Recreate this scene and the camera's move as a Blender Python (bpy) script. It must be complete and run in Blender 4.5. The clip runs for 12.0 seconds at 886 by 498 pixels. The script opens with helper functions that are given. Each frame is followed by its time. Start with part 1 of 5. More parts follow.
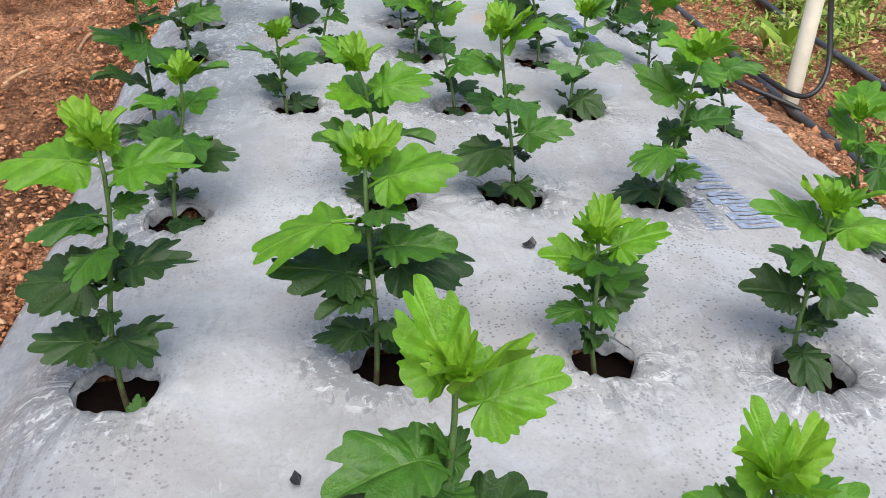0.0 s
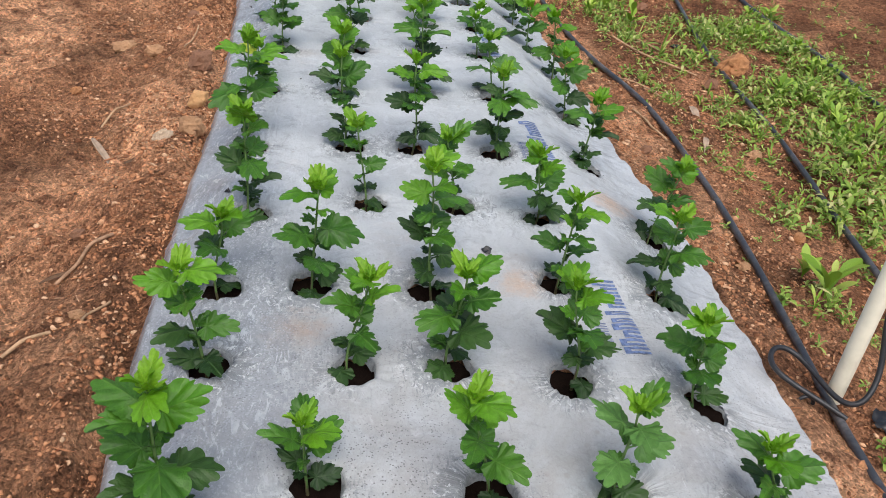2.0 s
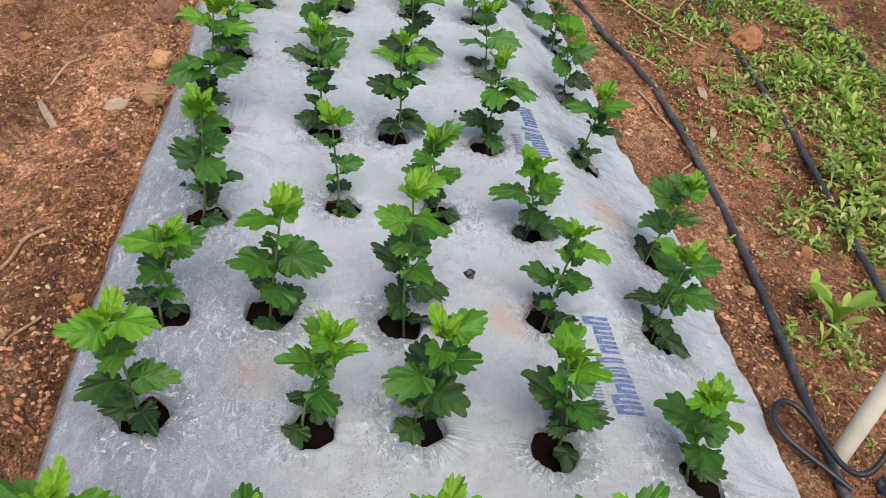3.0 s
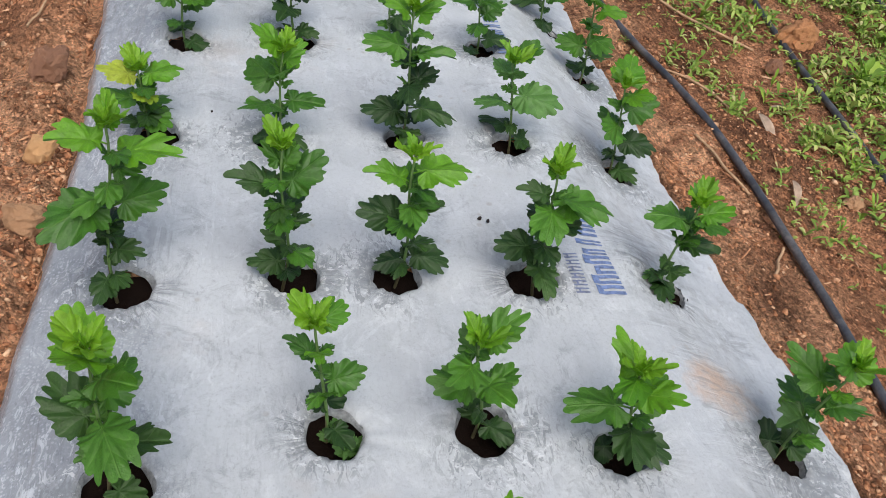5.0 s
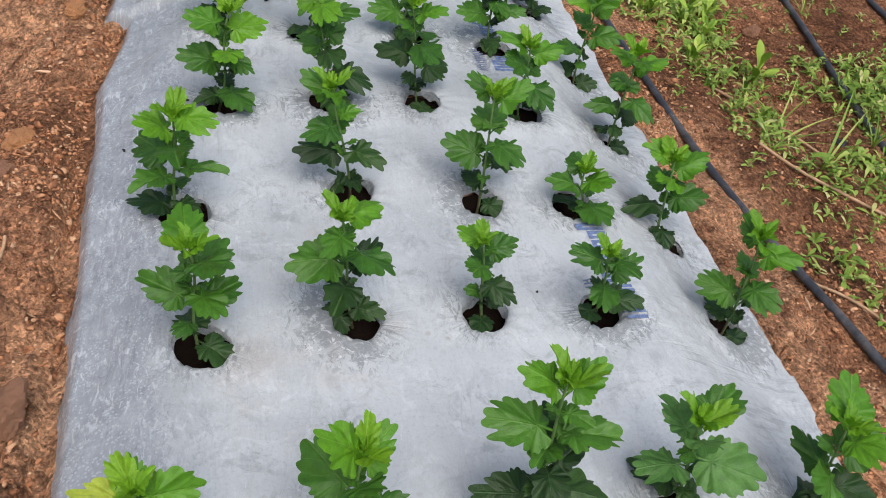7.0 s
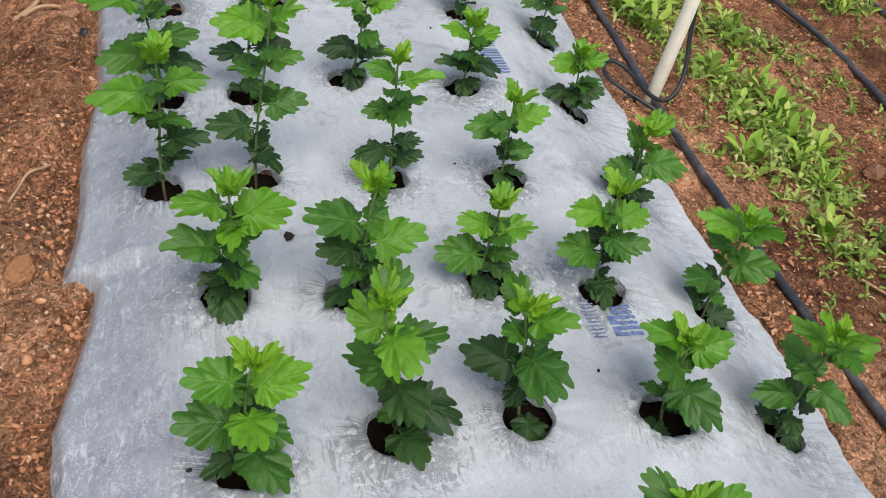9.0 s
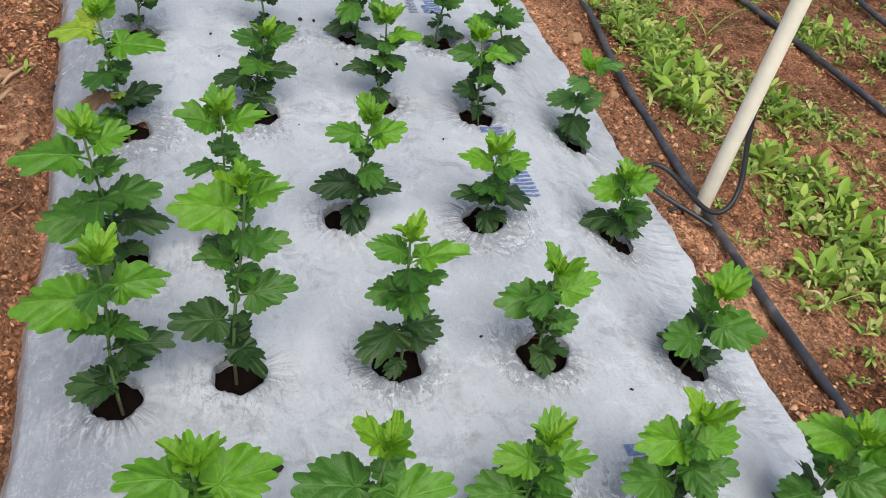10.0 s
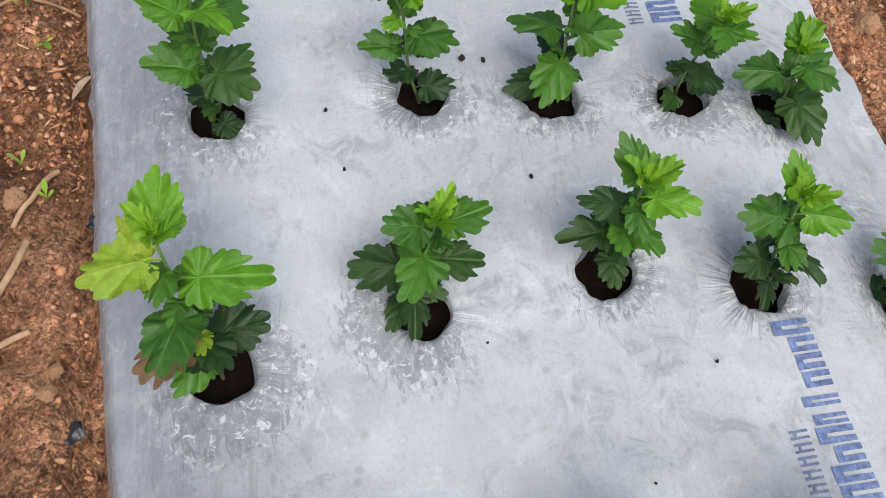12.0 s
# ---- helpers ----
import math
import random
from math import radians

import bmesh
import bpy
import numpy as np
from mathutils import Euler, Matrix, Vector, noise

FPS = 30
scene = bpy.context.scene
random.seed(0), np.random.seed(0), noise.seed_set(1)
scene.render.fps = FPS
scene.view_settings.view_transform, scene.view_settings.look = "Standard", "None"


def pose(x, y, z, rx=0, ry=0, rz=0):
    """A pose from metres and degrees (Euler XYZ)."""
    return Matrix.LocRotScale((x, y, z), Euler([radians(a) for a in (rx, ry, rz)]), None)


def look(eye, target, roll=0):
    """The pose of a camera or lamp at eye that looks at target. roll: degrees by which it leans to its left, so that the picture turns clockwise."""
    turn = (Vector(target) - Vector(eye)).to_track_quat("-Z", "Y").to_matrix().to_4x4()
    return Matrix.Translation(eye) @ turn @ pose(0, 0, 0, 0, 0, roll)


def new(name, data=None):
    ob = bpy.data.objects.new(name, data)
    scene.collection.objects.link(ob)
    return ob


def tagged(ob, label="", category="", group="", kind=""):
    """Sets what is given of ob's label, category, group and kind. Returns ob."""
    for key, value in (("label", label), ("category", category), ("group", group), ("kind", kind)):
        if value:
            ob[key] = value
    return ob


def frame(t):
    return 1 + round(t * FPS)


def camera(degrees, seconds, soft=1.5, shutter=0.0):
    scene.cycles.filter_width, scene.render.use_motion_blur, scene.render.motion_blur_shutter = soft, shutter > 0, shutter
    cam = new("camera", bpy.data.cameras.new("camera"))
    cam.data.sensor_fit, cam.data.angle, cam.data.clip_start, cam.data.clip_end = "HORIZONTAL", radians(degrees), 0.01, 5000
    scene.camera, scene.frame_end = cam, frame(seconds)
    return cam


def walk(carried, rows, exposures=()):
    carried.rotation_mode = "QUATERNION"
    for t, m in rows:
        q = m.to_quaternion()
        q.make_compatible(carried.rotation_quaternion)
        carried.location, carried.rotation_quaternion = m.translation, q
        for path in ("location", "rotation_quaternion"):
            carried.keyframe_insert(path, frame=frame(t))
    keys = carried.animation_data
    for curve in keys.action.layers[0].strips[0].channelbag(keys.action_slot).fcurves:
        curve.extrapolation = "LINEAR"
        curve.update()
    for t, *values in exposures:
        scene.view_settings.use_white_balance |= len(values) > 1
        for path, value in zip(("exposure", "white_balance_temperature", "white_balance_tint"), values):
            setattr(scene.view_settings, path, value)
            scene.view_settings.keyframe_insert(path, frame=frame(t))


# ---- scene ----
cam = camera(54.0, 12.0, soft=0.35)
PATH = [
    (0, (0.208, 0.868, 0.375), (0.447, 2.606, -0.585), 2.0),
    (0.5, (0.198, 0.967, 0.395), (0.474, 2.695, -0.574), 2.9),
    (1, (0.185, 1.044, 0.448), (0.465, 2.769, -0.525), 3.5),
    (1.5, (0.154, 1.119, 0.638), (0.417, 2.829, -0.366), 4.7),
    (2, (0.16, 1.218, 0.78), (0.429, 2.898, -0.272), 6.7),
    (2.5, (0.179, 1.319, 0.81), (0.466, 2.937, -0.33), 9.3),
    (2.7, (0.184, 1.359, 0.824), (0.476, 2.961, -0.336), 10.3),
    (4.3, (0.107, 1.863, 0.813), (0.549, 3.291, -0.516), 15.0),
    (4.5, (0.108, 1.91, 0.805), (0.554, 3.345, -0.515), 14.7),
    (5, (0.145, 2.077, 0.751), (0.586, 3.527, -0.553), 12.6),
    (5.5, (0.139, 2.239, 0.774), (0.562, 3.699, -0.526), 11.9),
    (6, (0.106, 2.444, 0.774), (0.548, 3.898, -0.526), 12.4),
    (6.5, (0.074, 2.601, 0.778), (0.544, 4.035, -0.534), 12.9),
    (6.7, (0.073, 2.655, 0.781), (0.544, 4.089, -0.532), 12.9),
    (8.3, (0.083, 3.131, 0.75), (0.581, 4.569, -0.548), 11.8),
    (8.5, (0.06, 3.224, 0.756), (0.55, 4.646, -0.563), 11.6),
    (9, (0.036, 3.381, 0.785), (0.545, 4.806, -0.523), 11.6),
    (9.5, (0.025, 3.535, 0.784), (0.533, 4.963, -0.521), 11.8),
    (10, (0.084, 3.725, 0.792), (0.586, 5.159, -0.508), 10.0),
    (10.5, (0.084, 3.886, 0.84), (0.535, 5.308, -0.493), 7.1),
    (11, (0.1, 4.146, 0.83), (0.472, 5.579, -0.516), 5.0),
    (11.4, (0.059, 4.348, 0.848), (0.438, 5.743, -0.533), 4.4),
    (11.5, (0.066, 4.378, 0.84), (0.405, 5.678, -0.641), 3.8),
    (11.7, (0.05, 4.455, 0.827), (0.382, 5.578, -0.795), 6.9),
    (12, (0.047, 4.605, 0.799), (0.37, 5.516, -0.952), 11.5),
]
walk(cam, [(t, look(eye, target, roll)) for t, eye, target, roll in PATH],
     exposures=((0.0, 0.30), (1.0, 0.20), (1.7, 0.14), (2.7, 0.06), (4.4, 0.04), (6.5, 0.0), (9.0, 0.02), (10.5, 0.06), (12.0, 0.06)))

# ---- light ----
world = bpy.data.worlds.new("overcast_sky")
scene.world = world
world.use_nodes = True
wt = world.node_tree
sky = wt.nodes.new("ShaderNodeTexSky")
sky.sky_type, sky.sun_disc = "NISHITA", False
sky.sun_elevation, sky.sun_rotation = radians(58), radians(200)
sky.air_density, sky.dust_density, sky.ozone_density = 1.0, 4.0, 1.0
wt.nodes["Background"].inputs["Strength"].default_value = 0.128
wt.links.new(sky.outputs["Color"], wt.nodes["Background"].inputs["Color"])
sun = new("sun", bpy.data.lights.new("sun", "SUN"))
sun.data.energy, sun.data.angle, sun.data.color = 2.55, radians(52), (1.0, 0.975, 0.935)
sun.matrix_world = pose(0, 0, 6, 32, 0, 20)


# ---- materials ----
class Nodes:
    """A material's node tree, built by short calls."""

    def __init__(self, name):
        self.mat = bpy.data.materials.new(name)
        self.mat.use_nodes = True
        self.t = self.mat.node_tree
        self.bsdf = self.t.nodes["Principled BSDF"]
        self.out = self.t.nodes["Material Output"]
        self.obj = self.t.nodes.new("ShaderNodeTexCoord").outputs["Object"]

    def link(self, a, b):
        self.t.links.new(a, b)

    def put(self, **values):
        for k, v in values.items():
            sock = self.bsdf.inputs[k.replace("_", " ")]
            if isinstance(v, bpy.types.NodeSocket):
                self.link(v, sock)
            else:
                sock.default_value = v
        return self

    def scaled(self, sx, sy, sz):
        n = self.t.nodes.new("ShaderNodeMapping")
        n.inputs["Scale"].default_value = (sx, sy, sz)
        self.link(self.obj, n.inputs["Vector"])
        return n.outputs["Vector"]

    def noise(self, scale, detail=4.0, rough=0.55, vec=None, distort=0.0):
        n = self.t.nodes.new("ShaderNodeTexNoise")
        n.inputs["Scale"].default_value, n.inputs["Detail"].default_value = scale, detail
        n.inputs["Roughness"].default_value, n.inputs["Distortion"].default_value = rough, distort
        self.link(vec or self.obj, n.inputs["Vector"])
        return n.outputs["Fac"]

    def voronoi(self, scale, vec=None, out="Distance", rand=1.0):
        n = self.t.nodes.new("ShaderNodeTexVoronoi")
        n.inputs["Scale"].default_value, n.inputs["Randomness"].default_value = scale, rand
        self.link(vec or self.obj, n.inputs["Vector"])
        return n.outputs[out]

    def ramp(self, fac, *stops):
        n = self.t.nodes.new("ShaderNodeValToRGB")
        e = n.color_ramp.elements
        while len(e) < len(stops):
            e.new(0.5)
        for el, (pos, col) in zip(e, stops):
            el.position = pos
            el.color = (*col, 1) if isinstance(col, tuple) else (col, col, col, 1)
        self.link(fac, n.inputs["Fac"])
        return n.outputs["Color"]

    def math(self, op, a, b=0.0, clamp=False):
        n = self.t.nodes.new("ShaderNodeMath")
        n.operation, n.use_clamp = op, clamp
        for v, s in zip((a, b), n.inputs):
            if isinstance(v, bpy.types.NodeSocket):
                self.link(v, s)
            else:
                s.default_value = v
        return n.outputs[0]

    def mix(self, fac, a, b, blend="MIX"):
        n = self.t.nodes.new("ShaderNodeMix")
        n.data_type, n.blend_type = "RGBA", blend
        for v, s in ((fac, n.inputs["Factor"]), (a, n.inputs[6]), (b, n.inputs[7])):
            if isinstance(v, bpy.types.NodeSocket):
                self.link(v, s)
            elif isinstance(v, tuple):
                s.default_value = (*v, 1)
            else:
                s.default_value = v
        return n.outputs[2]

    def bump(self, height, strength, dist, under=None):
        n = self.t.nodes.new("ShaderNodeBump")
        n.inputs["Strength"].default_value, n.inputs["Distance"].default_value = strength, dist
        self.link(height, n.inputs["Height"])
        if under:
            self.link(under, n.inputs["Normal"])
        return n.outputs["Normal"]

    def random(self):
        return self.t.nodes.new("ShaderNodeObjectInfo").outputs["Random"]

    def attribute(self, name, out):
        n = self.t.nodes.new("ShaderNodeAttribute")
        n.attribute_name = name
        return n.outputs[out]

    def island(self):
        return self.t.nodes.new("ShaderNodeNewGeometry").outputs["Random Per Island"]

    def xyz(self):
        n = self.t.nodes.new("ShaderNodeSeparateXYZ")
        self.link(self.obj, n.inputs[0])
        return n.outputs


def soil_material(name, light, dark, pit):
    m = Nodes(name)
    big = m.noise(2.2, 5, 0.6)
    mid = m.noise(18, 6, 0.65)
    fine = m.noise(170, 5, 0.7)
    col = m.mix(m.ramp(big, (0.38, 0.0), (0.60, 1.0)), dark, light)
    col = m.mix(m.ramp(mid, (0.44, 0.0), (0.64, 1.0)), col, pit)
    grit = m.ramp(m.voronoi(240, out="Color"), (0.15, 0.50), (0.5, 1.0), (0.9, 1.45))
    col = m.mix(0.75, col, grit, "MULTIPLY")
    pale = m.ramp(m.noise(75, 3, 0.6), (0.66, 0.0), (0.74, 1.0))
    col = m.mix(m.math("MULTIPLY", pale, 0.5), col, (0.62, 0.36, 0.21))
    col = m.mix(1.0, col, m.ramp(m.noise(4.5, 5, 0.6), (0.36, 0.58), (0.62, 1.26)), "MULTIPLY")
    east = m.math("ADD", m.xyz()[0], m.math("MULTIPLY", m.math("SUBTRACT", m.noise(3.5, 5, 0.65), 0.5), 0.5))
    col = m.mix(m.ramp(east, (0.98, 0.0), (1.16, 0.75)), col, m.mix(1.0, col, (0.66, 0.58, 0.54), "MULTIPLY"))
    south = m.math("ADD", m.xyz()[1], m.math("MULTIPLY", m.math("SUBTRACT", m.noise(3.0, 5, 0.65), 0.5), 1.2))
    moist = m.math("MULTIPLY", m.ramp(m.math("MULTIPLY", south, 0.2), (0.36, 0.95), (0.52, 0.0)), m.ramp(east, (0.2, 1.0), (0.4, 0.0)))
    col = m.mix(moist, col, m.mix(1.0, col, (0.56, 0.52, 0.50), "MULTIPLY"))
    crumbs = m.math("SUBTRACT", 1.0, m.voronoi(105))
    small = m.math("SUBTRACT", 1.0, m.voronoi(230))
    shade = m.ramp(m.voronoi(105, out="Color"), (0.1, 0.55), (0.9, 1.35))
    col = m.mix(0.8, col, shade, "MULTIPLY")
    nrm = m.bump(fine, 0.9, 0.009, m.bump(small, 0.9, 0.009, m.bump(crumbs, 0.9, 0.016, m.bump(mid, 0.9, 0.035))))
    m.put(Base_Color=col, Roughness=0.95, Specular_IOR_Level=0.15, Normal=nrm)
    return m.mat


SOIL = soil_material("red_loam", (0.83, 0.452, 0.258), (0.56, 0.268, 0.143), (0.25, 0.114, 0.062))


def clod_material():
    m = Nodes("soil_clod")
    col = m.ramp(m.island(), (0.0, (0.17, 0.072, 0.037)), (0.40, (0.46, 0.205, 0.104)), (0.80, (0.62, 0.31, 0.162)), (1.0, (0.76, 0.50, 0.32)))
    col = m.mix(0.5, col, m.ramp(m.noise(220, 4, 0.7), (0.3, 0.6), (0.7, 1.25)), "MULTIPLY")
    m.put(Base_Color=col, Roughness=0.95, Specular_IOR_Level=0.15, Normal=m.bump(m.noise(300, 4, 0.7), 0.6, 0.004))
    return m.mat


CLOD = clod_material()


def stone_material(name, a, b):
    m = Nodes(name)
    n = m.noise(28, 6, 0.65)
    col = m.mix(m.ramp(n, (0.35, 0.0), (0.65, 1.0)), a, b)
    col = m.mix(0.4, col, m.ramp(m.noise(190, 4, 0.7), (0.3, 0.6), (0.7, 1.2)), "MULTIPLY")
    m.put(Base_Color=col, Roughness=0.85, Specular_IOR_Level=0.25, Normal=m.bump(n, 0.6, 0.01, m.bump(m.noise(260), 0.5, 0.003)))
    return m.mat


STONE_TAN = stone_material("tan_stone", (0.70, 0.42, 0.24), (0.50, 0.27, 0.14))
STONE_BROWN = stone_material("brown_stone", (0.42, 0.22, 0.135), (0.28, 0.14, 0.085))
STONE_PALE = stone_material("pale_orange_stone", (0.92, 0.56, 0.28), (0.78, 0.42, 0.19))
STONE_WHITE = stone_material("whitish_stone", (0.80, 0.64, 0.48), (0.66, 0.47, 0.32))
STONE_ORANGE = stone_material("orange_stone", (0.66, 0.33, 0.155), (0.48, 0.21, 0.09))


def film_material():
    m = Nodes("silver_mulch_film")
    flat = m.scaled(1, 1, 0.15)
    along = m.scaled(3.2, 1.6, 1.0)
    cloud = m.noise(3.4, 6, 0.65, flat)
    wipe = m.noise(5.0, 5, 0.65, along, 0.9)
    base = m.mix(m.ramp(cloud, (0.36, 0.0), (0.62, 1.0)), (0.43, 0.455, 0.480), (0.535, 0.562, 0.590))
    base = m.mix(m.ramp(wipe, (0.54, 0.0), (0.78, 0.26)), base, (0.44, 0.465, 0.51))
    smear = m.ramp(m.noise(22, 6, 0.75, flat, 1.2), (0.50, 0.0), (0.64, 0.6))
    base = m.mix(m.math("MULTIPLY", smear, m.ramp(m.noise(5.5, 3, 0.6, flat), (0.42, 0.0), (0.56, 1.0))), base, (0.27, 0.285, 0.31))
    # Whitish smears, with patches of film sheen painted in as pale colour.
    chalk_sheen = m.ramp(m.noise(15, 6, 0.7, flat, 1.0), (0.55, 0.0), (0.62, 0.34))
    base = m.mix(chalk_sheen, base, (0.66, 0.69, 0.715))
    dust = m.ramp(m.noise(2.3, 6, 0.7), (0.58, 0.0), (0.74, 0.42))
    base = m.mix(dust, base, (0.50, 0.41, 0.34))
    x, y, _ = m.xyz()
    for sx, sy, sr in ((0.125, 2.23, 0.055), (0.477, 2.36, 0.05), (0.722, 2.70, 0.06)):
        dx, dy = m.math("SUBTRACT", x, sx), m.math("SUBTRACT", y, sy)
        d = m.math("SQRT", m.math("ADD", m.math("MULTIPLY", dx, dx), m.math("MULTIPLY", dy, dy)))
        d = m.math("ADD", d, m.math("MULTIPLY", m.math("SUBTRACT", m.noise(30, 5, 0.7, flat), 0.5), 0.12))
        base = m.mix(m.ramp(m.math("DIVIDE", d, sr), (0.1, 0.75), (1.0, 0.0)), base, (0.56, 0.38, 0.26))
    near = m.math("SUBTRACT", 1.0, m.ramp(m.math("MULTIPLY", y, 0.2), (0.40, 0.0), (0.52, 1.0)))
    grime = m.math("MULTIPLY", near, m.ramp(m.noise(9, 6, 0.72, flat, 0.8), (0.36, 0.15), (0.60, 0.75)))
    base = m.mix(grime, base, (0.36, 0.35, 0.345))
    patch = m.ramp(m.noise(3.0, 3, 0.6), (0.43, 0.0), (0.56, 1.0))
    drops = m.ramp(m.voronoi(235, flat), (0.22, 1.0), (0.34, 0.0))
    keep = m.ramp(m.noise(110, 2), (0.42, 0.0), (0.50, 1.0))
    spots = m.math("MULTIPLY", m.math("MULTIPLY", drops, keep), patch)
    near_spots = m.math("MULTIPLY", spots, m.math("ADD", m.math("MULTIPLY", near, 0.72), 0.08))
    base = m.mix(near_spots, base, (0.15, 0.145, 0.15))
    dried = m.ramp(m.voronoi(58, flat), (0.22, 1.01), (0.34, 0.965), (0.46, 1.0))
    base = m.mix(m.ramp(m.noise(4.2, 3, 0.6, flat), (0.44, 0.0), (0.62, 0.7)), base, m.mix(1.0, base, dried, "MULTIPLY"))
    strokes = m.ramp(m.noise(1.0, 4, 0.65, m.scaled(80, 17, 1), 1.2), (0.34, 0.80), (0.46, 1.0), (0.66, 1.06))
    base = m.mix(m.ramp(m.noise(3.1, 3, 0.6, flat), (0.44, 0.0), (0.62, 0.35)), base, m.mix(1.0, base, strokes, "MULTIPLY"))
    speck = m.ramp(m.noise(210, 3, 0.7, flat), (0.30, 0.84), (0.45, 1.0), (0.68, 1.05))
    base = m.mix(m.ramp(m.noise(8, 4, 0.6, flat), (0.35, 0.35), (0.6, 1.0)), base, m.mix(1.0, base, speck, "MULTIPLY"))
    # Short dark dashes along the bed, gathered in patches.
    dark_dashes = m.ramp(m.noise(1.0, 4, 0.6, m.scaled(150, 26, 1), 0.9), (0.61, 0.0), (0.68, 0.36))
    base = m.mix(m.math("MULTIPLY", dark_dashes, m.ramp(m.noise(5.5, 4, 0.65, flat), (0.48, 0.0), (0.58, 1.0))), base, (0.25, 0.265, 0.29))
    # Glossy highlights of the film, painted as thin bright streaks.
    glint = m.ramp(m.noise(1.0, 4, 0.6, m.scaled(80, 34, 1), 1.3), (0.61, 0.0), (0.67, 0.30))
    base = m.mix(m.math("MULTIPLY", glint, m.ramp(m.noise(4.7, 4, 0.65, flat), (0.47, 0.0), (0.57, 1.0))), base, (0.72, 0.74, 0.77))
    ring = m.ramp(m.voronoi(75, flat), (0.22, 1.03), (0.33, 1.05), (0.40, 0.92), (0.50, 1.0))
    base = m.mix(m.ramp(m.noise(6.5, 4, 0.65, flat), (0.46, 0.0), (0.60, 0.8)), base, m.mix(1.0, base, ring, "MULTIPLY"))
    splash = m.ramp(m.voronoi(34, flat), (0.10, 0.45), (0.18, 0.0))
    base = m.mix(m.math("MULTIPLY", splash, m.ramp(m.noise(9, 3), (0.50, 0.0), (0.60, 1.0))), base, (0.32, 0.29, 0.27))
    rough = m.ramp(m.noise(17, 6, 0.75, flat), (0.32, 0.32), (0.68, 0.52))
    # The left shoulder mirrors darker surroundings: painted darker here, with lower roughness.
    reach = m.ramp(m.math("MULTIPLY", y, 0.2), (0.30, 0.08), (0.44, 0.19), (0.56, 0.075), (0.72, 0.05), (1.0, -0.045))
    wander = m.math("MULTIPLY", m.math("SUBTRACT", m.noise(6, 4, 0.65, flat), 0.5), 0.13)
    shoulder_shade = m.ramp(m.math("ADD", m.math("MULTIPLY", m.math("SUBTRACT", m.math("SUBTRACT", reach, 0.030), m.math("ADD", x, wander)), 6.0), 0.5), (0.20, 0.0), (0.80, 1.0))
    dash = m.ramp(m.noise(48, 5, 0.7, m.scaled(1.0, 0.6, 0.2), 1.4), (0.42, 0.0), (0.66, 1.0))
    shoulder = m.math("MAXIMUM", shoulder_shade, m.ramp(x, (0.64, 0.0), (0.76, 0.42)))
    shoulder = m.math("MULTIPLY", shoulder, m.ramp(m.math("MULTIPLY", y, 0.2), (0.36, 0.20), (0.46, 0.85), (0.80, 0.80), (0.90, 0.15)))
    tilt = m.t.nodes.new("ShaderNodeMapping")
    tilt.inputs["Rotation"].default_value, tilt.inputs["Scale"].default_value = (0, 0, radians(-24)), (105, 38, 1)
    m.link(m.obj, tilt.inputs["Vector"])
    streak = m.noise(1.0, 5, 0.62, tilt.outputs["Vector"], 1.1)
    # Shaded and lit sides of the shoulder's crinkles, painted as dark and light streaks.
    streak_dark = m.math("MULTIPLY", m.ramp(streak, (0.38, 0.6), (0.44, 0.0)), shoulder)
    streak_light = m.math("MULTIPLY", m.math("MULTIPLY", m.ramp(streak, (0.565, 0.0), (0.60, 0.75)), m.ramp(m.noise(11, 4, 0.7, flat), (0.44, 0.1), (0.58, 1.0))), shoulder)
    shoulder_shade = m.math("MULTIPLY", shoulder_shade, m.math("SUBTRACT", 1.0, m.math("MULTIPLY", dash, 0.30)))
    base = m.mix(m.math("MULTIPLY", shoulder_shade, 0.62), base, (0.195, 0.215, 0.245))
    grain = m.ramp(m.noise(150, 3, 0.7, flat), (0.40, 0.35), (0.56, 1.0))
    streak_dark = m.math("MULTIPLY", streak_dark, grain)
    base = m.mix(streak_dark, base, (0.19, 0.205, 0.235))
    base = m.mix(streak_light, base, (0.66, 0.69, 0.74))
    bubble = m.ramp(m.voronoi(250, flat), (0.20, 1.0), (0.44, 0.0))
    bubble = m.math("MULTIPLY", bubble, m.ramp(m.noise(26, 4, 0.65, flat), (0.40, 0.0), (0.52, 0.75)))
    base = m.mix(m.math("MULTIPLY", bubble, shoulder), base, (0.50, 0.53, 0.58))
    rough = m.mix(shoulder_shade, rough, (0.22, 0.22, 0.22))
    crinkle = m.noise(24, 6, 0.68, m.scaled(1.6, 0.7, 1.0), 1.2)
    fold = m.noise(70, 4, 0.6, m.scaled(1.0, 0.5, 1.0), 0.8)
    soft = m.noise(7, 3, 0.5, flat)
    stretch = m.ramp(m.noise(6, 3, 0.6, flat), (0.46, 0.0), (0.56, 1.0))
    left_lines = m.math("MULTIPLY", m.noise(1.0, 3, 0.5, m.scaled(85, 9, 1), 0.8), m.math("MULTIPLY", stretch, m.ramp(x, (0.04, 1.0), (0.20, 0.0))))
    right_lines = m.math("MULTIPLY", m.noise(1.0, 3, 0.5, m.scaled(16, 80, 1), 0.8), m.math("MULTIPLY", stretch, m.ramp(x, (0.52, 0.0), (0.66, 1.0))))
    lines = m.math("ADD", left_lines, right_lines)
    pull = m.attribute("pull", "Fac")
    fold_way = m.attribute("fold_way", "Vector")
    rays = m.noise(1.15, 4, 0.6, fold_way, 0.9)
    # Contact shade beside each plant, mixed with dirt, painted into the film colour.
    shade_halo = m.attribute("shade_halo", "Fac")
